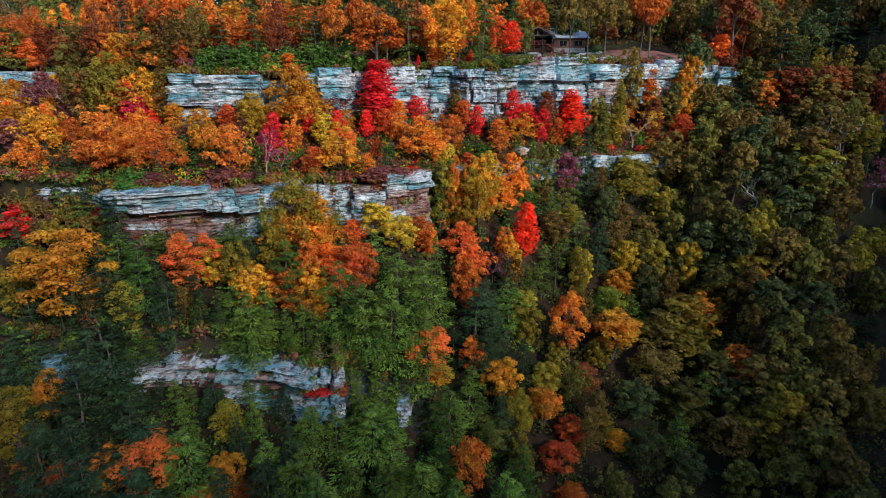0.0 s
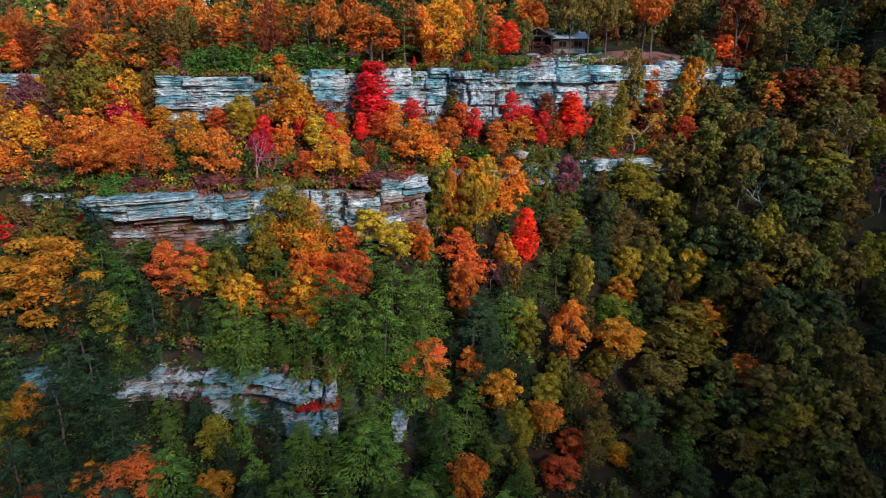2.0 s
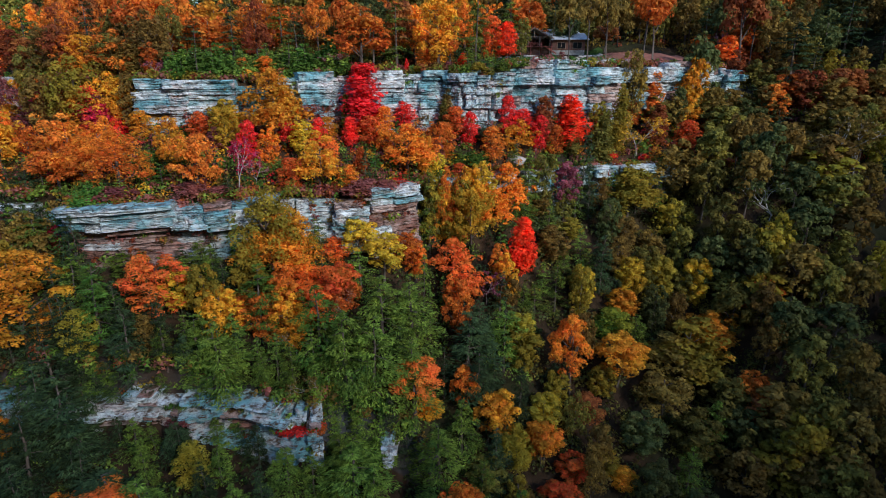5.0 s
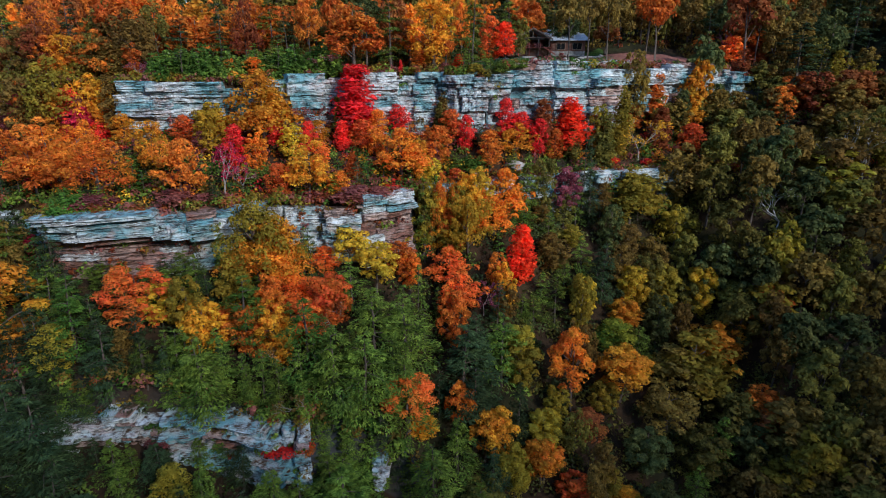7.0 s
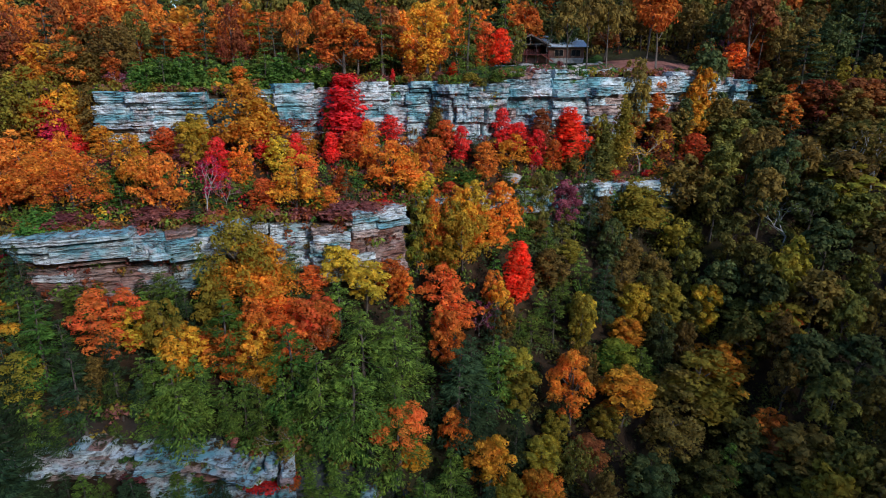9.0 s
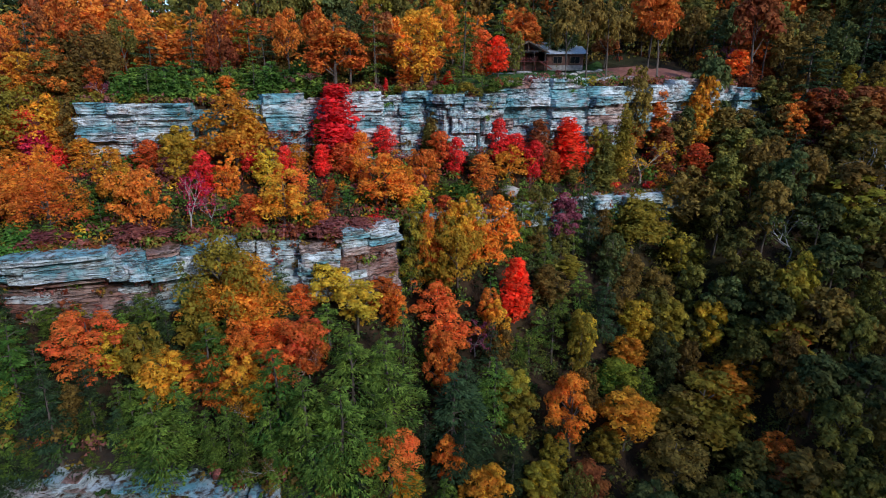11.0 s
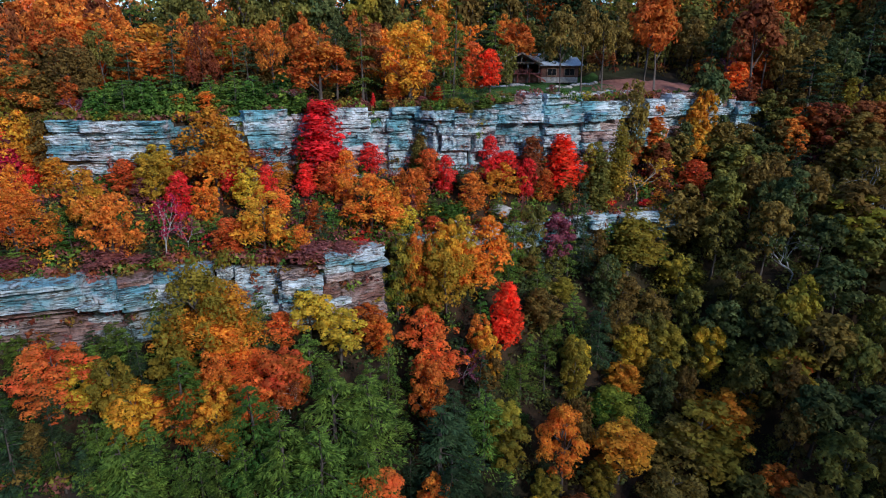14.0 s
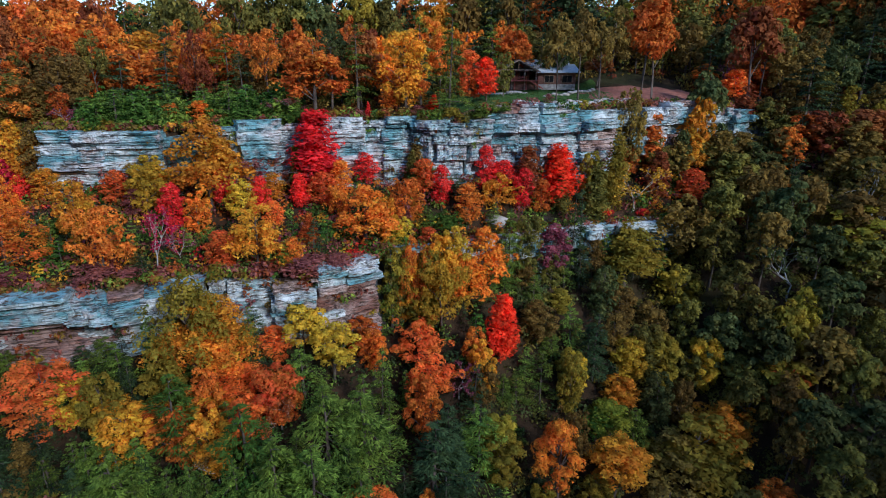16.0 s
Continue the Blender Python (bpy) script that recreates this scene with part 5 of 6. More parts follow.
plant("hemlock_tree", -50.2, 66.3, 12.1, 11.6, "dark_pine")
plant("hemlock_tree", -40.4, 64.9, 6.5, 17.2, "dark_pine")
plant("hemlock_tree", -55.5, 64.1, 12.1, 13.0, "dark_pine")
plant("hemlock_tree", -45.1, 58.3, 12.1, 10.8, "dark_pine")
plant("hemlock_tree", -33.8, 61.7, 12.1, 12.6, "pine")
plant("hemlock_tree", -19.4, 62.5, 8.8, 12.9, "pine")
plant("hemlock_tree", -10.7, 73.2, 3.9, 12.6, "pine")
plant("hemlock_tree", -10.1, 68.9, 8.8, 13.8, "pine")
plant("hemlock_tree", -7.2, 63.4, 8.8, 14.6, "pine")
plant("hemlock_tree", 1.3, 71.7, 12.1, 11.1, "pine")
plant("hemlock_tree", -3.3, 65.1, 8.8, 12.0, "pine")
plant("hemlock_tree", -23.2, 60.5, 12.1, 11.3, "dark_pine")
plant("hemlock_tree", -38.6, 57.4, 12.1, 12.0, "dark_pine")
plant("hemlock_tree", -16.1, 59.4, 12.1, 11.1, "pine")
plant("hemlock_tree", 6.8, 79.7, 12.1, 10.6, "dark_pine")
plant("hemlock_tree", -0.3, 67.6, 8.8, 10.8, "pine")
plant("hemlock_tree", 8.4, 63.9, 12.1, 10.5, "pine")
plant("tall_oak_tree", -91.2, 166.0, 19.7, 9.6, "russet")
plant("maple_tree", -87.1, 166.1, 22.8, 9.5, "coral")
plant("tall_oak_tree", -81.2, 166.1, 22.6, 11.5, "russet")
plant("tall_oak_tree", -76.9, 166.0, 20.9, 10.2, "russet")
plant("tall_oak_tree", -71.3, 163.7, 19.1, 9.8, "rust")
plant("hemlock_tree", -53.5, 158.8, 23.8, 8.4, "dark_pine")
plant("tall_oak_tree", -50.2, 158.3, 22.7, 11.1, "olive")
plant("hemlock_tree", -62.9, 160.5, 24.2, 8.9, "pine")
plant("tall_oak_tree", -35.3, 153.1, 21.6, 10.6, "olive")
plant("tall_oak_tree", -30.6, 157.5, 22.4, 11.0, "olive")
plant("tall_oak_tree", -24.5, 159.0, 22.7, 11.1, "olive")
plant("tall_oak_tree", -20.1, 160.8, 21.4, 10.5, "moss")
plant("hemlock_tree", -17.9, 161.6, 21.1, 14.6, "dark_pine")
plant("tall_oak_tree", -10.6, 163.9, 22.3, 10.9, "straw")
plant("tall_oak_tree", -5.3, 164.5, 21.1, 10.3, "olive")
plant("hemlock_tree", 2.4, 163.2, 24.2, 14.8, "pine")
plant("hemlock_tree", 5.0, 161.2, 14.6, 12.5, "pine")
plant("tall_oak_tree", 6.3, 162.3, 21.1, 10.3, "amber")
plant("hemlock_tree", 8.2, 124.2, 17.8, 8.4, "pine")
plant("tall_oak_tree", 22.4, 146.0, 11.6, 8.5, "russet")
plant("tall_oak_tree", 40.4, 177.7, 14.7, 10.2, "rust")
plant("tall_oak_tree", 51.1, 170.9, 12.4, 12.1, "lime")
plant("tall_oak_tree", 46.4, 163.7, 11.8, 8.4, "moss")
plant("tall_oak_tree", 65.3, 183.6, 13.4, 9.6, "umber")
plant("tall_oak_tree", 67.7, 167.4, 14.9, 10.3, "olive")
plant("tall_oak_tree", 84.9, 174.9, 17.9, 10.8, "straw")
plant("tall_oak_tree", 82.8, 159.8, 15.7, 9.5, "olive")
plant("maple_tree", 75.1, 157.2, 16.1, 9.3, "rust")
plant("maple_tree", 101.5, 185.1, 13.3, 9.1, "crimson")
plant("tall_oak_tree", 102.9, 172.2, 15.4, 13.9, "olive")
plant("tall_oak_tree", 98.4, 169.7, 12.4, 8.9, "olive")
plant("tall_oak_tree", 109.1, 166.6, 9.3, 7.0, "rust")
plant("maple_tree", 66.6, 143.2, 6.6, 6.8, "coral")
plant("maple_tree", 75.3, 148.3, 7.1, 4.7, "rust")
plant("tall_oak_tree", 23.2, 167.1, 17.4, 8.5, "umber")
plant("hemlock_tree", 18.7, 161.6, 20.3, 11.4, "dark_pine")
plant("hemlock_tree", 27.4, 168.9, 21.3, 12.0, "dark_pine")
plant("tall_oak_tree", 12.4, 163.1, 21.5, 10.5, "umber")
plant("tall_oak_tree", 40.4, 149.6, 6.5, 7.1, "rust")
plant("tall_oak_tree", 57.3, 133.9, 17.0, 8.3, "moss")
plant("hemlock_tree", 77.8, 136.4, 15.2, 13.5, "dark_pine")
plant("hemlock_tree", 96.8, 148.6, 16.8, 12.7, "dark_pine")

# ---- the house, its lawn and the bare clearing on the plateau ----
def plain(name, colour, rough, grain=(1, 1, 1), scale=3.0, vary=0.35, metal=0.0):
    """A plain surface with grain at two scales."""
    n = Nodes(name)
    place = n.node("ShaderNodeTexCoord").outputs["Object"]
    a = n.noise(n.stretch(place, *grain), scale, 4.0)
    b = n.noise(place, 0.6, 3.0)
    dark = tuple(v * (1 - vary) for v in colour)
    pale = tuple(min(1.0, v * (1 + vary)) for v in colour)
    c = n.mix(n.band(a, 0.3, 0.7), dark, pale)
    c = n.mix(n.band(b, 0.45, 0.7, 0.0, 0.5), c, dark)
    n.bump(a, 0.3, 0.02)
    n.bsdf.inputs["Metallic"].default_value = metal
    return n.done(c, rough)


SHINGLE = plain("grey_roof_shingle", (0.55, 0.60, 0.64), 0.8, (1, 6, 6), 2.5)
LOG = plain("brown_wood_siding", (0.24, 0.115, 0.085), 0.75, (1, 1, 8), 2.0)
TRIM = plain("pale_wood_trim", (0.42, 0.30, 0.22), 0.7)
DECK = plain("red_brown_deck_wood", (0.46, 0.13, 0.10), 0.75, (1, 8, 1), 2.0)
STONE = plain("pale_field_stone", (0.48, 0.45, 0.42), 0.9, (1, 1, 1), 2.0, 0.45)
GRASS = plain("lawn_grass", (0.055, 0.12, 0.022), 0.9, (1, 1, 1), 4.0, 0.4)
EARTH = plain("red_brown_earth", (0.30, 0.12, 0.085), 0.95, (1, 1, 1), 1.5, 0.35)
GLASS_DARK = plain("window_glass", (0.02, 0.022, 0.025), 0.08, (1, 1, 1), 1.0, 0.1)


def box(x0, x1, y0, y1, z0, z1, bevel=0.02):
    """A bevelled box as verts and faces."""
    bm = bmesh.new()
    bmesh.ops.create_cube(bm, size=1.0, matrix=Matrix.Translation(((x0 + x1) / 2, (y0 + y1) / 2, (z0 + z1) / 2)) @ Matrix.Diagonal((x1 - x0, y1 - y0, z1 - z0, 1)))
    if bevel:
        bmesh.ops.bevel(bm, geom=bm.edges[:], offset=bevel, segments=1, affect="EDGES")
    v = [tuple(p.co) for p in bm.verts]
    bm.verts.index_update()
    f = [tuple(p.index for p in face.verts) for face in bm.faces]
    bm.free()
    return v, f


def prism(profile, along, lo, hi, thick):
    """A sloped roof slab: a two-point line given a thickness, drawn out along an axis."""
    (a0, z0), (a1, z1) = profile
    ring = [(a0, z0), (a1, z1), (a1, z1 + thick), (a0, z0 + thick)]
    put = (lambda a, s, z: (s, a, z)) if along == "x" else (lambda a, s, z: (a, s, z))
    v = [put(a, lo, z) for a, z in ring] + [put(a, hi, z) for a, z in ring]
    return v, [(0, 1, 2, 3), (7, 6, 5, 4), (0, 4, 5, 1), (1, 5, 6, 2), (2, 6, 7, 3), (3, 7, 4, 0)]


def build_house():
    house = tagged(new("house"), "wooden lodge with grey gabled roofs and a raised deck", "house")
    g = float(land(24, 148)) - 0.1

    def piece(name, shape, material, label="", parent=house):
        return part(name, solid(name, shape[0], shape[1], material), parent, label)

    wall = piece("wall", box(13.5, 32.5, 150, 158, g - 0.6, g + 3.9), LOG, "dark brown wood-sided walls")
    piece("foundation", box(13.3, 32.7, 149.8, 158.2, g - 1.0, g + 0.9), STONE, "pale stone base")
    # main roof, ridge along x
    piece("roof_slope", prism(((149.2, g + 3.7), (154, g + 6.4)), "x", 12.7, 33.3, 0.18), SHINGLE)
    piece("roof_slope", prism(((158.8, g + 3.7), (154, g + 6.4)), "x", 12.7, 33.3, 0.18), SHINGLE)
    for x in (13.55, 32.3):
        piece("gable_wall", ([(x, 150, g + 3.8), (x, 158, g + 3.8), (x, 154, g + 6.2), (x + 0.16, 150, g + 3.8), (x + 0.16, 158, g + 3.8), (x + 0.16, 154, g + 6.2)],
                             [(0, 1, 2), (5, 4, 3), (0, 3, 4, 1), (1, 4, 5, 2), (2, 5, 3, 0)]), LOG)
    # front porch with its own gable, ridge along y
    piece("porch_roof", prism(((16.9, g + 3.6), (21.2, g + 6.3)), "y", 143.6, 153.0, 0.16), SHINGLE, "grey shingled porch roof")
    piece("porch_roof", prism(((25.5, g + 3.6), (21.2, g + 6.3)), "y", 143.6, 153.0, 0.16), SHINGLE, "grey shingled porch roof")
    piece("barge_board", prism(((16.8, g + 3.35), (21.2, g + 6.12)), "y", 143.45, 143.58, 0.36), TRIM, "pale timber barge board")
    piece("barge_board", prism(((25.6, g + 3.35), (21.2, g + 6.12)), "y", 143.45, 143.58, 0.36), TRIM, "pale timber barge board")
    piece("tie_beam", box(17.4, 25.0, 143.9, 144.1, g + 3.9, g + 4.15), TRIM)
    piece("king_post", box(21.1, 21.3, 143.9, 144.1, g + 4.15, g + 6.0), TRIM)
    for x in (17.6, 19.9, 22.5, 24.8):
        piece("post", box(x - 0.1, x + 0.1, 143.9, 144.1, g - 0.6, g + 3.9), TRIM, "timber porch post")
    # lower wing to the east
    piece("wing_wall", box(25.6, 33.4, 146.4, 150, g - 0.6, g + 3.4), LOG, "brown wing wall")
    piece("wing_stone", box(25.7, 33.3, 146.2, 146.4, g - 0.6, g + 0.7), STONE, "pale stone facing")
    piece("wing_roof", prism(((145.6, g + 3.35), (151.5, g + 5.3)), "x", 25.2, 34.2, 0.16), SHINGLE, "light grey wing roof")
    # deck
    deck = piece("deck", box(15.5, 25.4, 143.2, 150, g + 1.45, g + 1.65), DECK, "red-brown raised deck")
    for i in range(5):
        x = 15.7 + i * 2.35
        piece("deck_post", box(x - 0.09, x + 0.09, 143.3, 143.5, g - 0.6, g + 2.65), DECK)
    for z in (g + 1.95, g + 2.25, g + 2.6):
        piece("rail", box(15.5, 23.2, 143.36, 143.44, z, z + 0.07), DECK)
    for i in range(26):
        x = 15.8 + i * 0.29
        piece("baluster", box(x, x + 0.04, 143.38, 143.42, g + 1.65, g + 2.6, 0), DECK)
    piece("deck_skirt", box(15.8, 25.2, 144.2, 149.8, g - 0.6, g + 1.44), LOG, "shadowed boards under the deck")
    for i in range(8):
        piece("step", box(23.4 + 0.28 * i, 23.8 + 0.28 * i, 142.0, 143.2, g + 1.4 - 0.2 * i, g + 1.52 - 0.2 * i), DECK)
    piece("stringer", ([(23.3, 142.0, g + 1.5), (25.9, 142.0, g - 0.4), (25.9, 142.0, g - 0.1), (23.3, 142.0, g + 1.8), (23.3, 141.9, g + 1.5), (25.9, 141.9, g - 0.4), (25.9, 141.9, g - 0.1), (23.3, 141.9, g + 1.8)],
                       [(0, 1, 2, 3), (7, 6, 5, 4), (0, 4, 5, 1), (2, 6, 7, 3), (1, 5, 6, 2), (3, 7, 4, 0)]), DECK)
    # windows and door in the porch front and the wing
    for x0, x1, y, z0, z1 in ((17.2, 18.6, 149.9, g + 1.9, g + 3.6), (18.9, 20.3, 149.9, g + 1.9, g + 3.6), (22.4, 23.8, 149.9, g + 1.9, g + 3.6), (30.6, 32.6, 146.3, g + 1.2, g + 2.7), (27.0, 28.8, 146.3, g + 1.2, g + 2.7), (14.0, 15.2, 149.9, g + 2.0, g + 3.4)):
        window = piece("window", box(x0, x1, y - 0.06, y + 0.1, z0, z1), GLASS_DARK, "dark window glass")
        for a, b, c, d in ((x0 - 0.1, x0, z0 - 0.1, z1 + 0.1), (x1, x1 + 0.1, z0 - 0.1, z1 + 0.1), (x0, x1, z0 - 0.1, z0), (x0, x1, z1, z1 + 0.1), ((x0 + x1) / 2 - 0.03, (x0 + x1) / 2 + 0.03, z0, z1)):
            piece("window_frame", box(a, b, y - 0.10, y + 0.05, c, d, 0.01), TRIM, "", window)
    piece("door", box(20.8, 21.9, 149.85, 150.05, g + 1.65, g + 3.75), DECK, "brown front door")
    house.matrix_basis = Matrix.Translation((1.5, 0, g)) @ Matrix.Diagonal((1, 1, 0.84, 1)) @ Matrix.Translation((0, 0, -g))
    piece("chimney", box(28.2, 29.3, 152.0, 153.0, g + 4.5, g + 7.6, 0.05), STONE, "pale stone chimney")


build_house()


def patch(name, label, category, material, x0, x1, near, far, lift, seed):
    """A sheet that lies on the plateau between two distances behind the rim, with a wavering edge."""
    rng = np.random.default_rng(seed)
    nx, ny = 44, 22
    verts = []
    wave = rng.normal(size=(4, 3))
    for j in range(ny + 1):
        for i in range(nx + 1):
            s, r = i / nx, j / ny
            w0 = 0.5 * math.sin(9 * s + wave[0, 0]) + 0.4 * math.sin(21 * s + wave[0, 1])
            w1 = 1.2 * math.sin(7 * s + wave[1, 0]) + 0.6 * math.sin(17 * s + wave[1, 1])
            x = x0 + (x1 - x0) * s + (0.8 * math.sin(11 * r + wave[2, 0]) * (s < 0.04 or s > 0.96))
            y = float(upper(x)) * 0.25 + 0.75 * np.mean(upper(np.linspace(x - 6, x + 6, 9))) + near + w0 + (far - near + w1 - w0) * r
            verts.append((x, y, float(land(x, y)) + lift))
    faces = [(j * (nx + 1) + i, j * (nx + 1) + i + 1, (j + 1) * (nx + 1) + i + 1, (j + 1) * (nx + 1) + i) for j in range(ny) for i in range(nx)]
    return tagged(new(name, solid(name, verts, faces, material, True)), label, category, "", "structure")


patch("lawn", "short green lawn between the cliff rim and the house", "lawn", GRASS, 4, 40, 4.5, 26, 0.10, 3)
patch("clearing", "bare red-brown earth clearing at the rim", "bare ground", EARTH, 35, 64, 0.6, 16, 0.10, 4)
patch("rim_path", "strip of bare reddish earth between lawn and cliff rim", "bare ground", EARTH, 5, 36, 0.8, 4.6, 0.13, 6)


def tufts():
    """Grass blades over the lawn."""
    rng = np.random.default_rng(5)
    n = 5000
    x = rng.uniform(5, 39, n)
    y = upper(x) + rng.uniform(5.5, 24, n)
    c = np.stack([x, y, land(x, y) + 0.16], 1)
    v, f = blades(c, rng.normal(size=(n, 3)) * (1, 1, 0.2), np.tile((0, 0, 1.0), (n, 1)), rng.uniform(0.15, 0.35, n), rng.uniform(0.05, 0.12, n))
    tagged(new("grass", solid("grass", v, f, GRASS)), "short grass blades of the lawn", "grass", "", "stuff")


tufts()


def boulder_mesh(seed):
    rng = np.random.default_rng(seed)
    bm = bmesh.new()
    bmesh.ops.create_icosphere(bm, subdivisions=2, radius=0.5)
    shift = Vector(rng.uniform(-20, 20, 3))
    for v in bm.verts:
        v.co *= 1 + 0.45 * noise.noise(v.co * 2.2 + shift)
        v.co.z *= 0.75
    me = bpy.data.meshes.new("stone")
    bm.to_mesh(me)
    bm.free()
    me.materials.append(STONE)
    return me


STONES = [boulder_mesh(k) for k in range(5)]


def stone_row(name, label, x0, y0, x1, y1, count, seed):
    """A loose dry-stone edging: single stones in a line on the grass."""
    rng = random.Random(seed)
    row = tagged(new(name), label, "stone wall")
    for i in range(count):
        s = (i + rng.uniform(-0.3, 0.3)) / max(count - 1, 1)
        x, y = x0 + (x1 - x0) * s, y0 + (y1 - y0) * s + rng.uniform(-0.3, 0.3)
        ob = part("stone", rng.choice(STONES), row)
        size = rng.uniform(0.55, 1.1)
        ob.matrix_basis = pose(x, y, float(land(x, y)) + 0.26 * size, 0, 0, rng.uniform(0, 360)) @ Matrix.Diagonal((size * 1.3, size, size, 1))


stone_row("stone_edging", "pale field stones laid in front of the deck", 14.5, 140.5, 24.0, 141.5, 14, 1)
stone_row("stone_edging", "pale field stones curving along the upper lawn", 27.0, 138.5, 38.5, 146.0, 18, 2)
stone_row("stone_edging", "low row of pale stones along the lawn edge", 29.5, 127.5, 43.0, 133.5, 20, 3)
stone_row("rim_boulder_row", "weathered pale boulders on the cliff rim", 13.5, 121.0, 30.0, 123.5, 22, 4)


def boulder(x, y, high, wide, label):
    ob = tagged(new("boulder", STONES[2]), label, "boulder")
    ob.matrix_basis = pose(x, y, float(land(x, y)) + high * 0.35, 8, 5, 40) @ Matrix.Diagonal((wide, wide * 0.8, high * 1.25, 1))


boulder(45.9, 119.2, 3.6, 2.4, "upright grey boulder beside a red maple")
boulder(8.5, 109.0, 1.4, 2.4, "pale boulder on the ledge")
boulder(15.4, 112.6, 2.4, 4.4, "pale sloping sandstone slab on the ledge edge")

# ---- young pines along the plateau rim, and the trees that hide the ends of the ledges ----
def rows_of_trees():
    rng = random.Random(77)
    for row, gap in ((2.4, 3.4), (5.6, 3.8), (9.0, 4.6)):
        x = -45.5 + rng.uniform(0, 2)
        while x < -17:
            high = rng.uniform(4.2, 7.0)
            plant(rng.choice(("evergreen_bush", "evergreen_bush", "hemlock_tree")), round(x, 1), round(float(upper(x)) + row + rng.uniform(-0.7, 0.9), 1), high, high * rng.uniform(1.1, 1.45), rng.choice(("juniper", "juniper", "pine")))
            x += gap * rng.uniform(0.75, 1.25)
    x = -69.0
    while x < -52.5:
        kind, colour = rng.choice((("hemlock_tree", "dark_pine"), ("hemlock_tree", "dark_pine"), ("hemlock_tree", "pine"), ("oak_tree", "umber")))
        plant(kind, round(x, 1), round(float(middle(x)) - rng.uniform(2.8, 4.5), 1), rng.uniform(9.5, 12.5), rng.uniform(5.5, 7.5), colour)
        x += rng.uniform(2.0, 3.2)
    x = -96.0
    while x < -51:
        plant(rng.choice(("oak_tree", "maple_tree")), round(x, 1), round(float(upper(x)) - rng.uniform(2.6, 4.2), 1), rng.uniform(8.0, 11.0), rng.uniform(5.5, 7.5), rng.choice(("amber", "rose", "russet", "amber", "magenta", "umber")))
        x += rng.uniform(2.6, 4.2)
    x = -62.0
    while x < -45.5:
        plant("hemlock_tree", round(x, 1), round(float(lower(x)) - rng.uniform(2.8, 4.5), 1), rng.uniform(9, 12.5), rng.uniform(5.5, 7), rng.choice(("dark_pine", "dark_pine", "pine")))
        x += rng.uniform(2.2, 3.4)


rows_of_trees()


def ledge_screen():
    """The trees that stand close under the middle ledge and hide most of it, the bushes that hang over the upper rim, the conifers on the lowest rim."""
    rng = random.Random(5)
    x = -0.6
    while x < 47:
        hidden = x < 7.5 or 25.5 < x < 34
        top = rng.uniform(42.5, 44.5) if x < 7.5 else rng.uniform(41.0, 43.0) if hidden else rng.uniform(37.8, 39.2)
        y = float(middle(x)) - rng.uniform(2.9, 3.8)
        high = top - float(land(x, y))
        kind, colour = rng.choice((("hemlock_tree", "dark_pine"), ("hemlock_tree", "pine"), ("hickory_tree", "olive"), ("oak_tree", "umber"), ("hickory_tree", "straw")) if x > 9 else (("hickory_tree", "amber"), ("hickory_tree", "olive"), ("hickory_tree", "straw"), ("oak_tree", "orange"), ("hemlock_tree", "dark_pine"), ("hemlock_tree", "pine")))
        plant(kind, round(x, 1), round(y, 1), high, rng.uniform(4.2, 5.6), colour)
        x += rng.uniform(1.9, 2.9)
    x = -31.0
    while x < 33:
        high = rng.choice((rng.uniform(0.7, 1.4), rng.uniform(1.2, 2.4))) if not 2 < x < 13 else rng.uniform(1.6, 3.0)
        rise = max(float(land(x, upper(x) + d)) for d in (2.0, 3.0)) - 0.45
        plant(rng.choice(("evergreen_bush", "leafy_bush", "hemlock_tree")), round(x, 1), round(float(upper(x)) - rng.uniform(-0.6, 0.9), 1), high, high * rng.uniform(1.1, 1.7), rng.choice(("juniper", "pine", "pine", "straw", "rose", "olive") if x < 13 else ("pine", "rose", "olive", "umber")), rise)
        x += rng.uniform(1.0, 2.6) if x < 14 else rng.uniform(2.0, 4.5)
    x = -59.0
    while x < -11:
        if not -42.5 < x < -37.8:
            high = rng.uniform(6.0, 9.0)
            # dark conifers farther left; their needle colour also carries some of that corner's dimness
            plant("hemlock_tree", round(x, 1), round(float(lower(x)) + rng.uniform(1.4, 3.4), 1), high, high * rng.uniform(0.55, 0.7), rng.choice(("pine", "dark_pine") if x > -34 else ("dark_pine",)))
        x += rng.uniform(2.0, 3.2)


ledge_screen()
for i, x in enumerate((-46, -41, -37, -31, -27, -20, -14, -11, -6, -1, 4, 9, 15, 21, 26, 33)):
    plant("hemlock_tree", x, round(float(middle(x)) + (1.8, 4.2, 6.5)[i % 3], 1), 3.2 + (i * 7 % 5) * 0.4, 3.6 + (i * 3 % 4) * 0.4, ("pine", "juniper", "pine", "dark_pine")[i % 4])
plant("oak_tree", -23.8, 87.6, 18.0, 12.4, "straw")
for x, high, colour in ((46.5, 7.5, "olive"), (50.0, 8.5, "umber"), (53.5, 8.0, "amber"), (56.5, 9.0, "olive"), (60.0, 8.5, "moss"), (63.0, 9.5, "umber")):
    plant("oak_tree", x, round(float(upper(x)) - 4.0, 1), high, high * 0.8, colour)
plant("maple_tree", 10.8, 110.6, 7.5, 5.4, "russet")
plant("oak_tree", 6.4, 100.0, 13.2, 8.0, "gold")


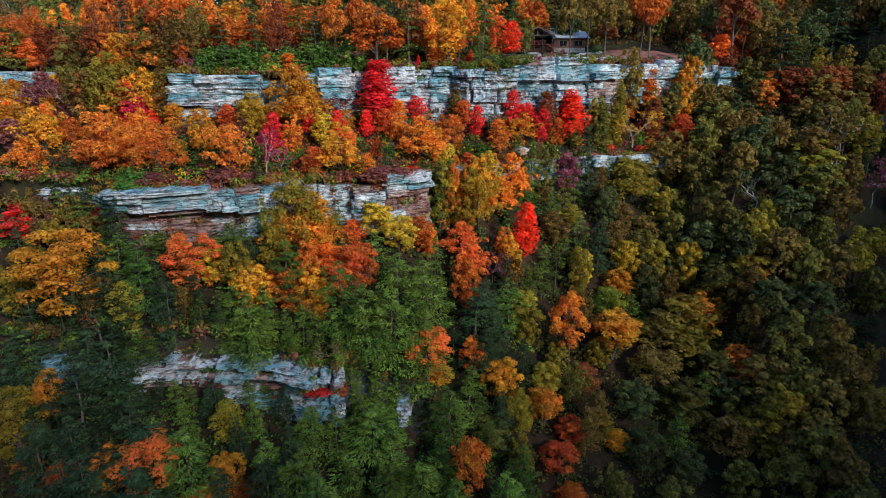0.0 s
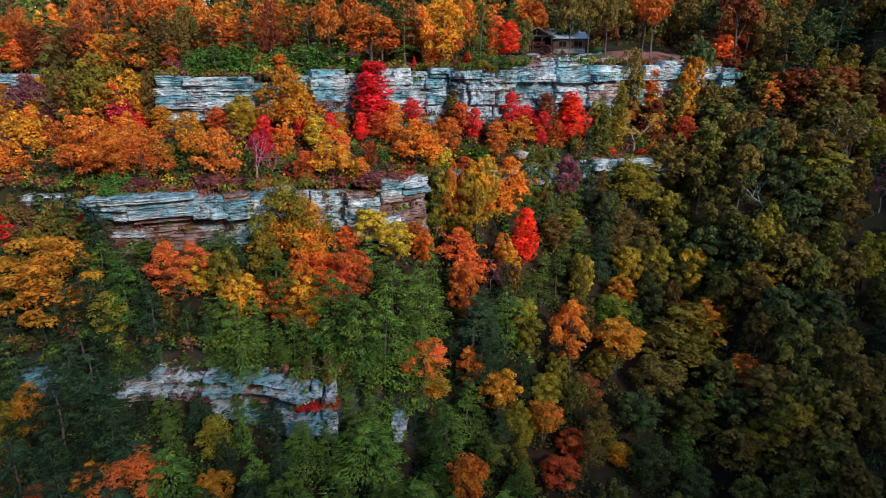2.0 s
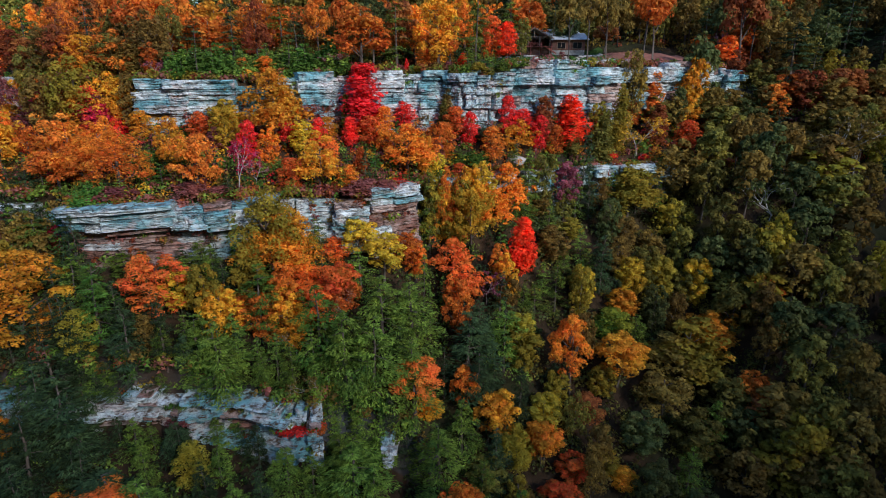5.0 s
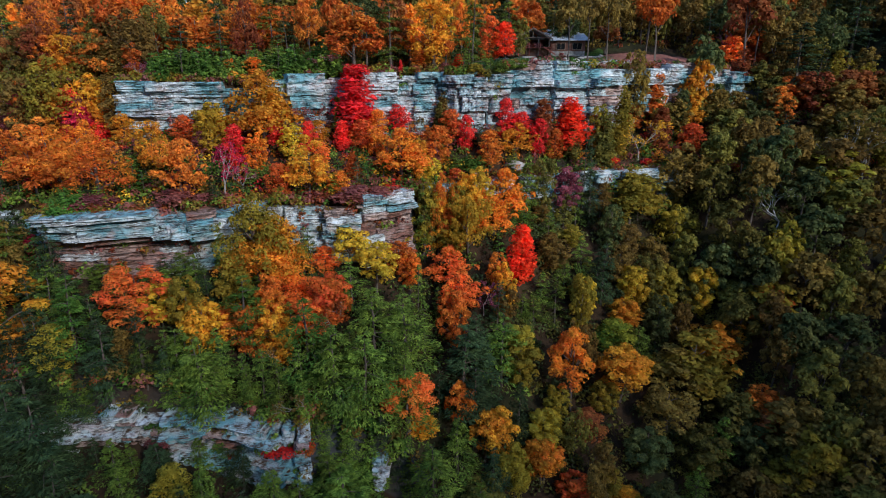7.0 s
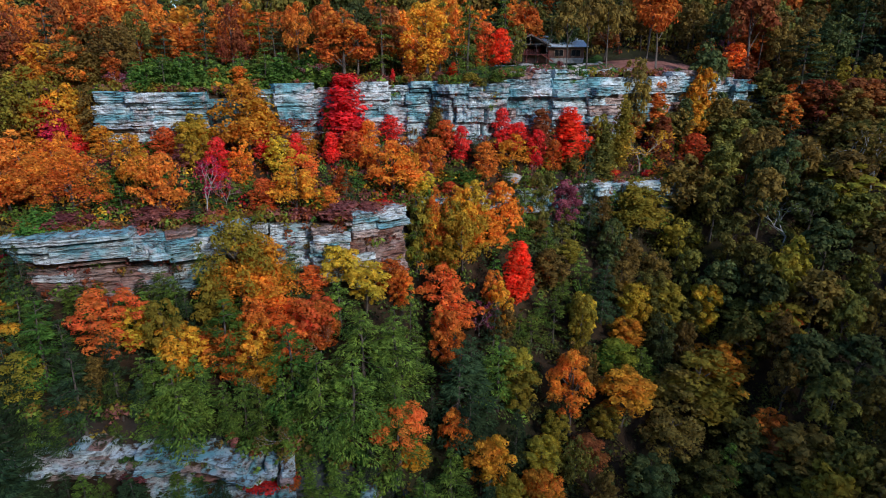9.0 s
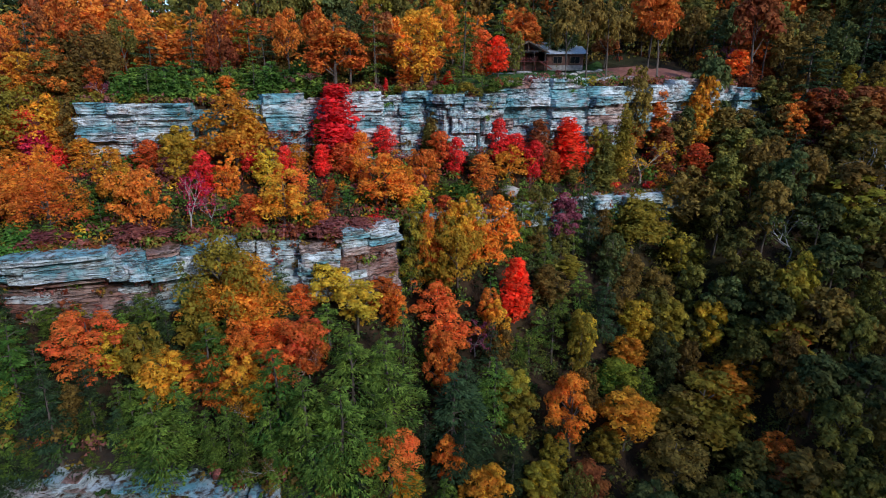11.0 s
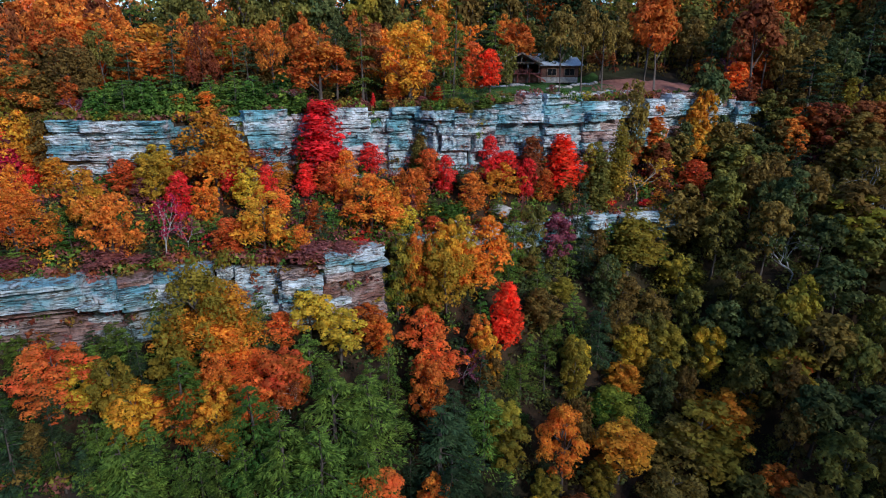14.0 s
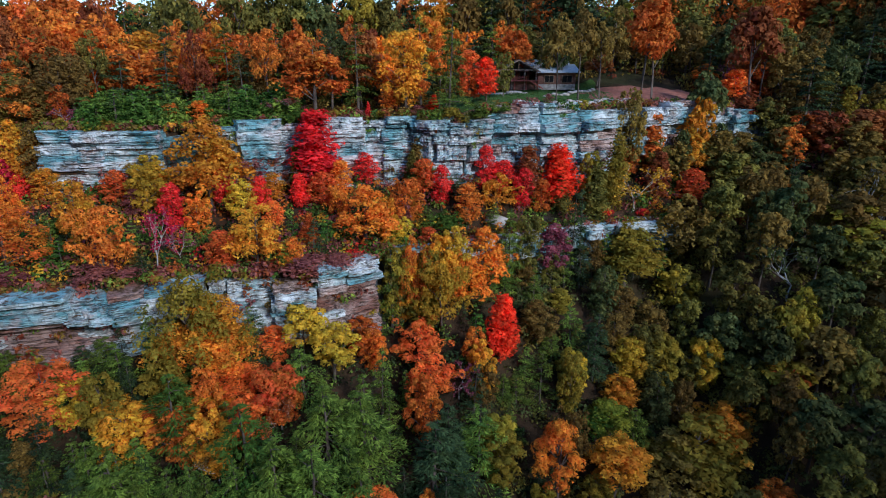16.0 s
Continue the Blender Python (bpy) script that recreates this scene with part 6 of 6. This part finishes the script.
# ---- the rest of the wood, set out at random by the character of each part of the hill ----
def fill_wood():
    rng = random.Random(21)
    stand = [(o.location.x, o.location.y, o.scale.x * 5) for o in scene.objects if o.parent is None and o.get("category") in ("oak", "maple", "hemlock", "bush", "tree")]
    placed = 0
    for i in range(12000):
        x, y = rng.uniform(-135, 135), rng.uniform(52, 178)
        u, m, l = float(upper(x)), float(middle(x)), float(lower(x))
        if abs(x - 2) > 5 + 0.80 * y or y > u + 44 or (x > 12 and y < 60):
            continue
        limit = 999.0
        if -53 < x < 66 and u - 12 < y < u + 1:
            limit = 53.0
        if -55 < x < 48 and m - 14 < y < m + 1:
            limit = 34.5 if x < 3 else 38.0 if 6 < x < 13 or 18 < x < 25 or x > 33 else 42.0
        if -48 < x < 2 and l - 12 < y < l + 1:
            limit = 13.0
        room = limit - float(land(x, y))
        if room < 3.5:
            continue
        if 4 < x < 64 and u < y < u + 25:
            continue
        wide = rng.uniform(4.5, 7.5)
        near = 0.28 if y < m and x < 12 else 0.36
        if any((x - a) ** 2 + (y - b) ** 2 < (near * (wide + c)) ** 2 for a, b, c in stand):
            continue
        stand.append((x, y, wide))
        placed += 1
        if y > u:
            kind, colours = rng.choice((("oak_tree", ("russet", "umber", "rust", "amber", "orange")), ("oak_tree", ("russet", "orange", "rust")), ("oak_tree", ("russet", "umber", "olive")), ("tall_oak_tree", ("olive", "moss", "russet")), ("hemlock_tree", ("dark_pine", "pine"))))
            # darker leaves east on the plateau: its shade is put into their colour
            if x > 25:
                colours = ("moss", "olive", "umber") if kind != "hemlock_tree" else ("dark_pine",)
            high = rng.uniform(10, 15)
            wide *= 1.35
        elif y > m and x < 50:
            kind, colours = rng.choice((("maple_tree", ("orange", "crimson", "coral", "russet")), ("oak_tree", ("russet", "amber", "orange")), ("evergreen_bush", ("juniper", "pine"))))
            high = rng.uniform(5, 8) if kind != "evergreen_bush" else 2.5
            wide *= 0.8
        elif x < 12:
            kind, colours = rng.choice((("hemlock_tree", ("pine", "dark_pine")), ("hemlock_tree", ("pine", "juniper")), ("hemlock_tree", ("dark_pine", "pine", "juniper")), ("hickory_tree", ("straw", "amber", "russet"))))
            # dark conifers low on the left, with part of the corner's dimness in their colour
            if x < -20 and y < 82:
                colours = ("dark_pine",) if kind == "hemlock_tree" else colours
            high = rng.uniform(8, 12)
        else:
            kind, colours = rng.choice((("oak_tree", ("olive", "straw", "umber")), ("hickory_tree", ("moss", "olive")), ("hickory_tree", ("straw", "umber", "olive")), ("oak_tree", ("straw", "olive", "umber")), ("hemlock_tree", ("dark_pine",))))
            high = rng.uniform(7.5, 11)
        high = min(high, room)
        plant(kind, round(x, 1), round(y, 1), high, wide, rng.choice(colours))


fill_wood()
for x, y, high, colour in ((67, 134, 8, "umber"), (70.5, 137, 9, "olive"), (66.5, 138.5, 7, "rust"), (73, 134, 9, "olive"), (69.5, 130.5, 8, "moss"), (65.5, 131, 6, "olive"), (75, 138, 9, "umber")):
    plant("oak_tree", x, y, high, high * 0.85, colour)


def far_wood():
    """The closed woods farther back on the plateau, one mass of crowns."""
    rng = np.random.default_rng(8)
    for colour, name in (("olive", "far_olive_woods"), ("russet", "far_russet_woods"), ("dark_pine", "far_pine_woods")):
        verts, faces, k = [], [], 0
        lobes = [(math.cos(i * 2.4) * 2.6 * math.sqrt(i / 16), math.sin(i * 2.4) * 2.6 * math.sqrt(i / 16), 8.6 - i * 0.46, rng.uniform(1.0, 1.6), 0.9) for i in range(16)]
        lv, lf = sprays(rng, lobes, 900, 0.46)
        for i in range(68):
            x, y = rng.uniform(-150, 190), rng.uniform(168, 232)
            s, q = rng.uniform(1.95, 2.4), rng.uniform(0, 6.28)
            c, d = math.cos(q), math.sin(q)
            v = lv * s
            v = np.stack([v[:, 0] * c - v[:, 1] * d + x, v[:, 0] * d + v[:, 1] * c + y, v[:, 2] + float(land(x, y))], 1)
            verts.append(v), faces.append(lf + k)
            k += len(v)
        ob = new(name, solid(name, np.concatenate(verts), np.concatenate(faces), LEAVES[colour]))
        tagged(ob, "distant closed autumn woodland canopy on the plateau", "woods", "", "stuff")


far_wood()


def undergrowth():
    """Low shrubs and saplings that close the gaps between the trees."""
    rng = np.random.default_rng(31)
    for colour, count, zone in (("olive", 900, "slope"), ("moss", 900, "slope"), ("russet", 300, "ledge"), ("amber", 200, "ledge"), ("juniper", 220, "ledge"), ("pine", 400, "ledge"), ("dark_pine", 300, "ledge"), ("rose", 460, "ledge"), ("umber", 300, "ledge"), ("crimson", 60, "ledge"),
                                ("straw", 260, "rim"), ("umber", 340, "rim"), ("juniper", 260, "rim"), ("rose", 320, "rim"), ("pine", 200, "rim"), ("rust", 260, "rim"),
                                ("pine", 500, "west"), ("dark_pine", 1100, "west"), ("umber", 420, "top"), ("rust", 250, "top"), ("dark_pine", 300, "thicket"), ("umber", 260, "thicket"), ("olive", 260, "thicket")):
        lobes = []
        while len(lobes) < count:
            x, y = rng.uniform(4, 75) if zone == "slope" else rng.uniform(-80, 100) * (1.5 if zone == "thicket" else 1), rng.uniform(46, 165) if zone != "thicket" else rng.uniform(125, 185)
            u, m, l = float(upper(x)), float(middle(x)), float(lower(x))
            near_rim = min((y - u, y - m, y - l if x < 0 else 9), key=abs)
            zones = ("rim" if -1.5 < near_rim < 1.6 and -86 < x < 64 else "thicket" if zone == "thicket" and y > u + 16 else "top" if y > u + 1 else "ledge" if m + 0.5 < y < u - 2 else "west" if y < m - 2 and x < 12 else "slope" if y < m - 2 else "")
            if zones != zone or (6 < x < 62 and u + (2 if zone == "rim" else 0) < y < u + 25) or (zone != "rim" and -62 < x < 0 and abs(y - l) < 2):
                continue
            if zone == "rim" and 10 < x < 60 and abs(y - u) < 2.2 and rng.random() < 0.7:
                continue
            if zone == "rim" and y < m - 5 and colour in ("rose", "straw", "rust") and rng.random() < 0.8:
                continue
            s = rng.uniform(0.6, 1.7) if zone != "rim" else rng.uniform(0.4, 1.4)
            s = rng.uniform(1.4, 2.6) if zone == "thicket" else s * 1.15 if zone == "west" else s
            lobes.append((x, y, float(land(x, y + (1.7 if zone == "rim" and near_rim < 0.4 else 0))) + (0.25 if zone != "thicket" else 0.8) * s, s, 0.8 if zone != "thicket" else 1.3))
        v, f = sprays(rng, lobes, count * 32, 0.44 if zone != "thicket" else 0.7, 0.6, 0.3)
        tagged(new("undergrowth", solid("undergrowth", v, f, LEAVES[colour])), "low " + CROWN_WORDS[colour] + " undergrowth between the trees", "shrubs", "", "stuff")


undergrowth()
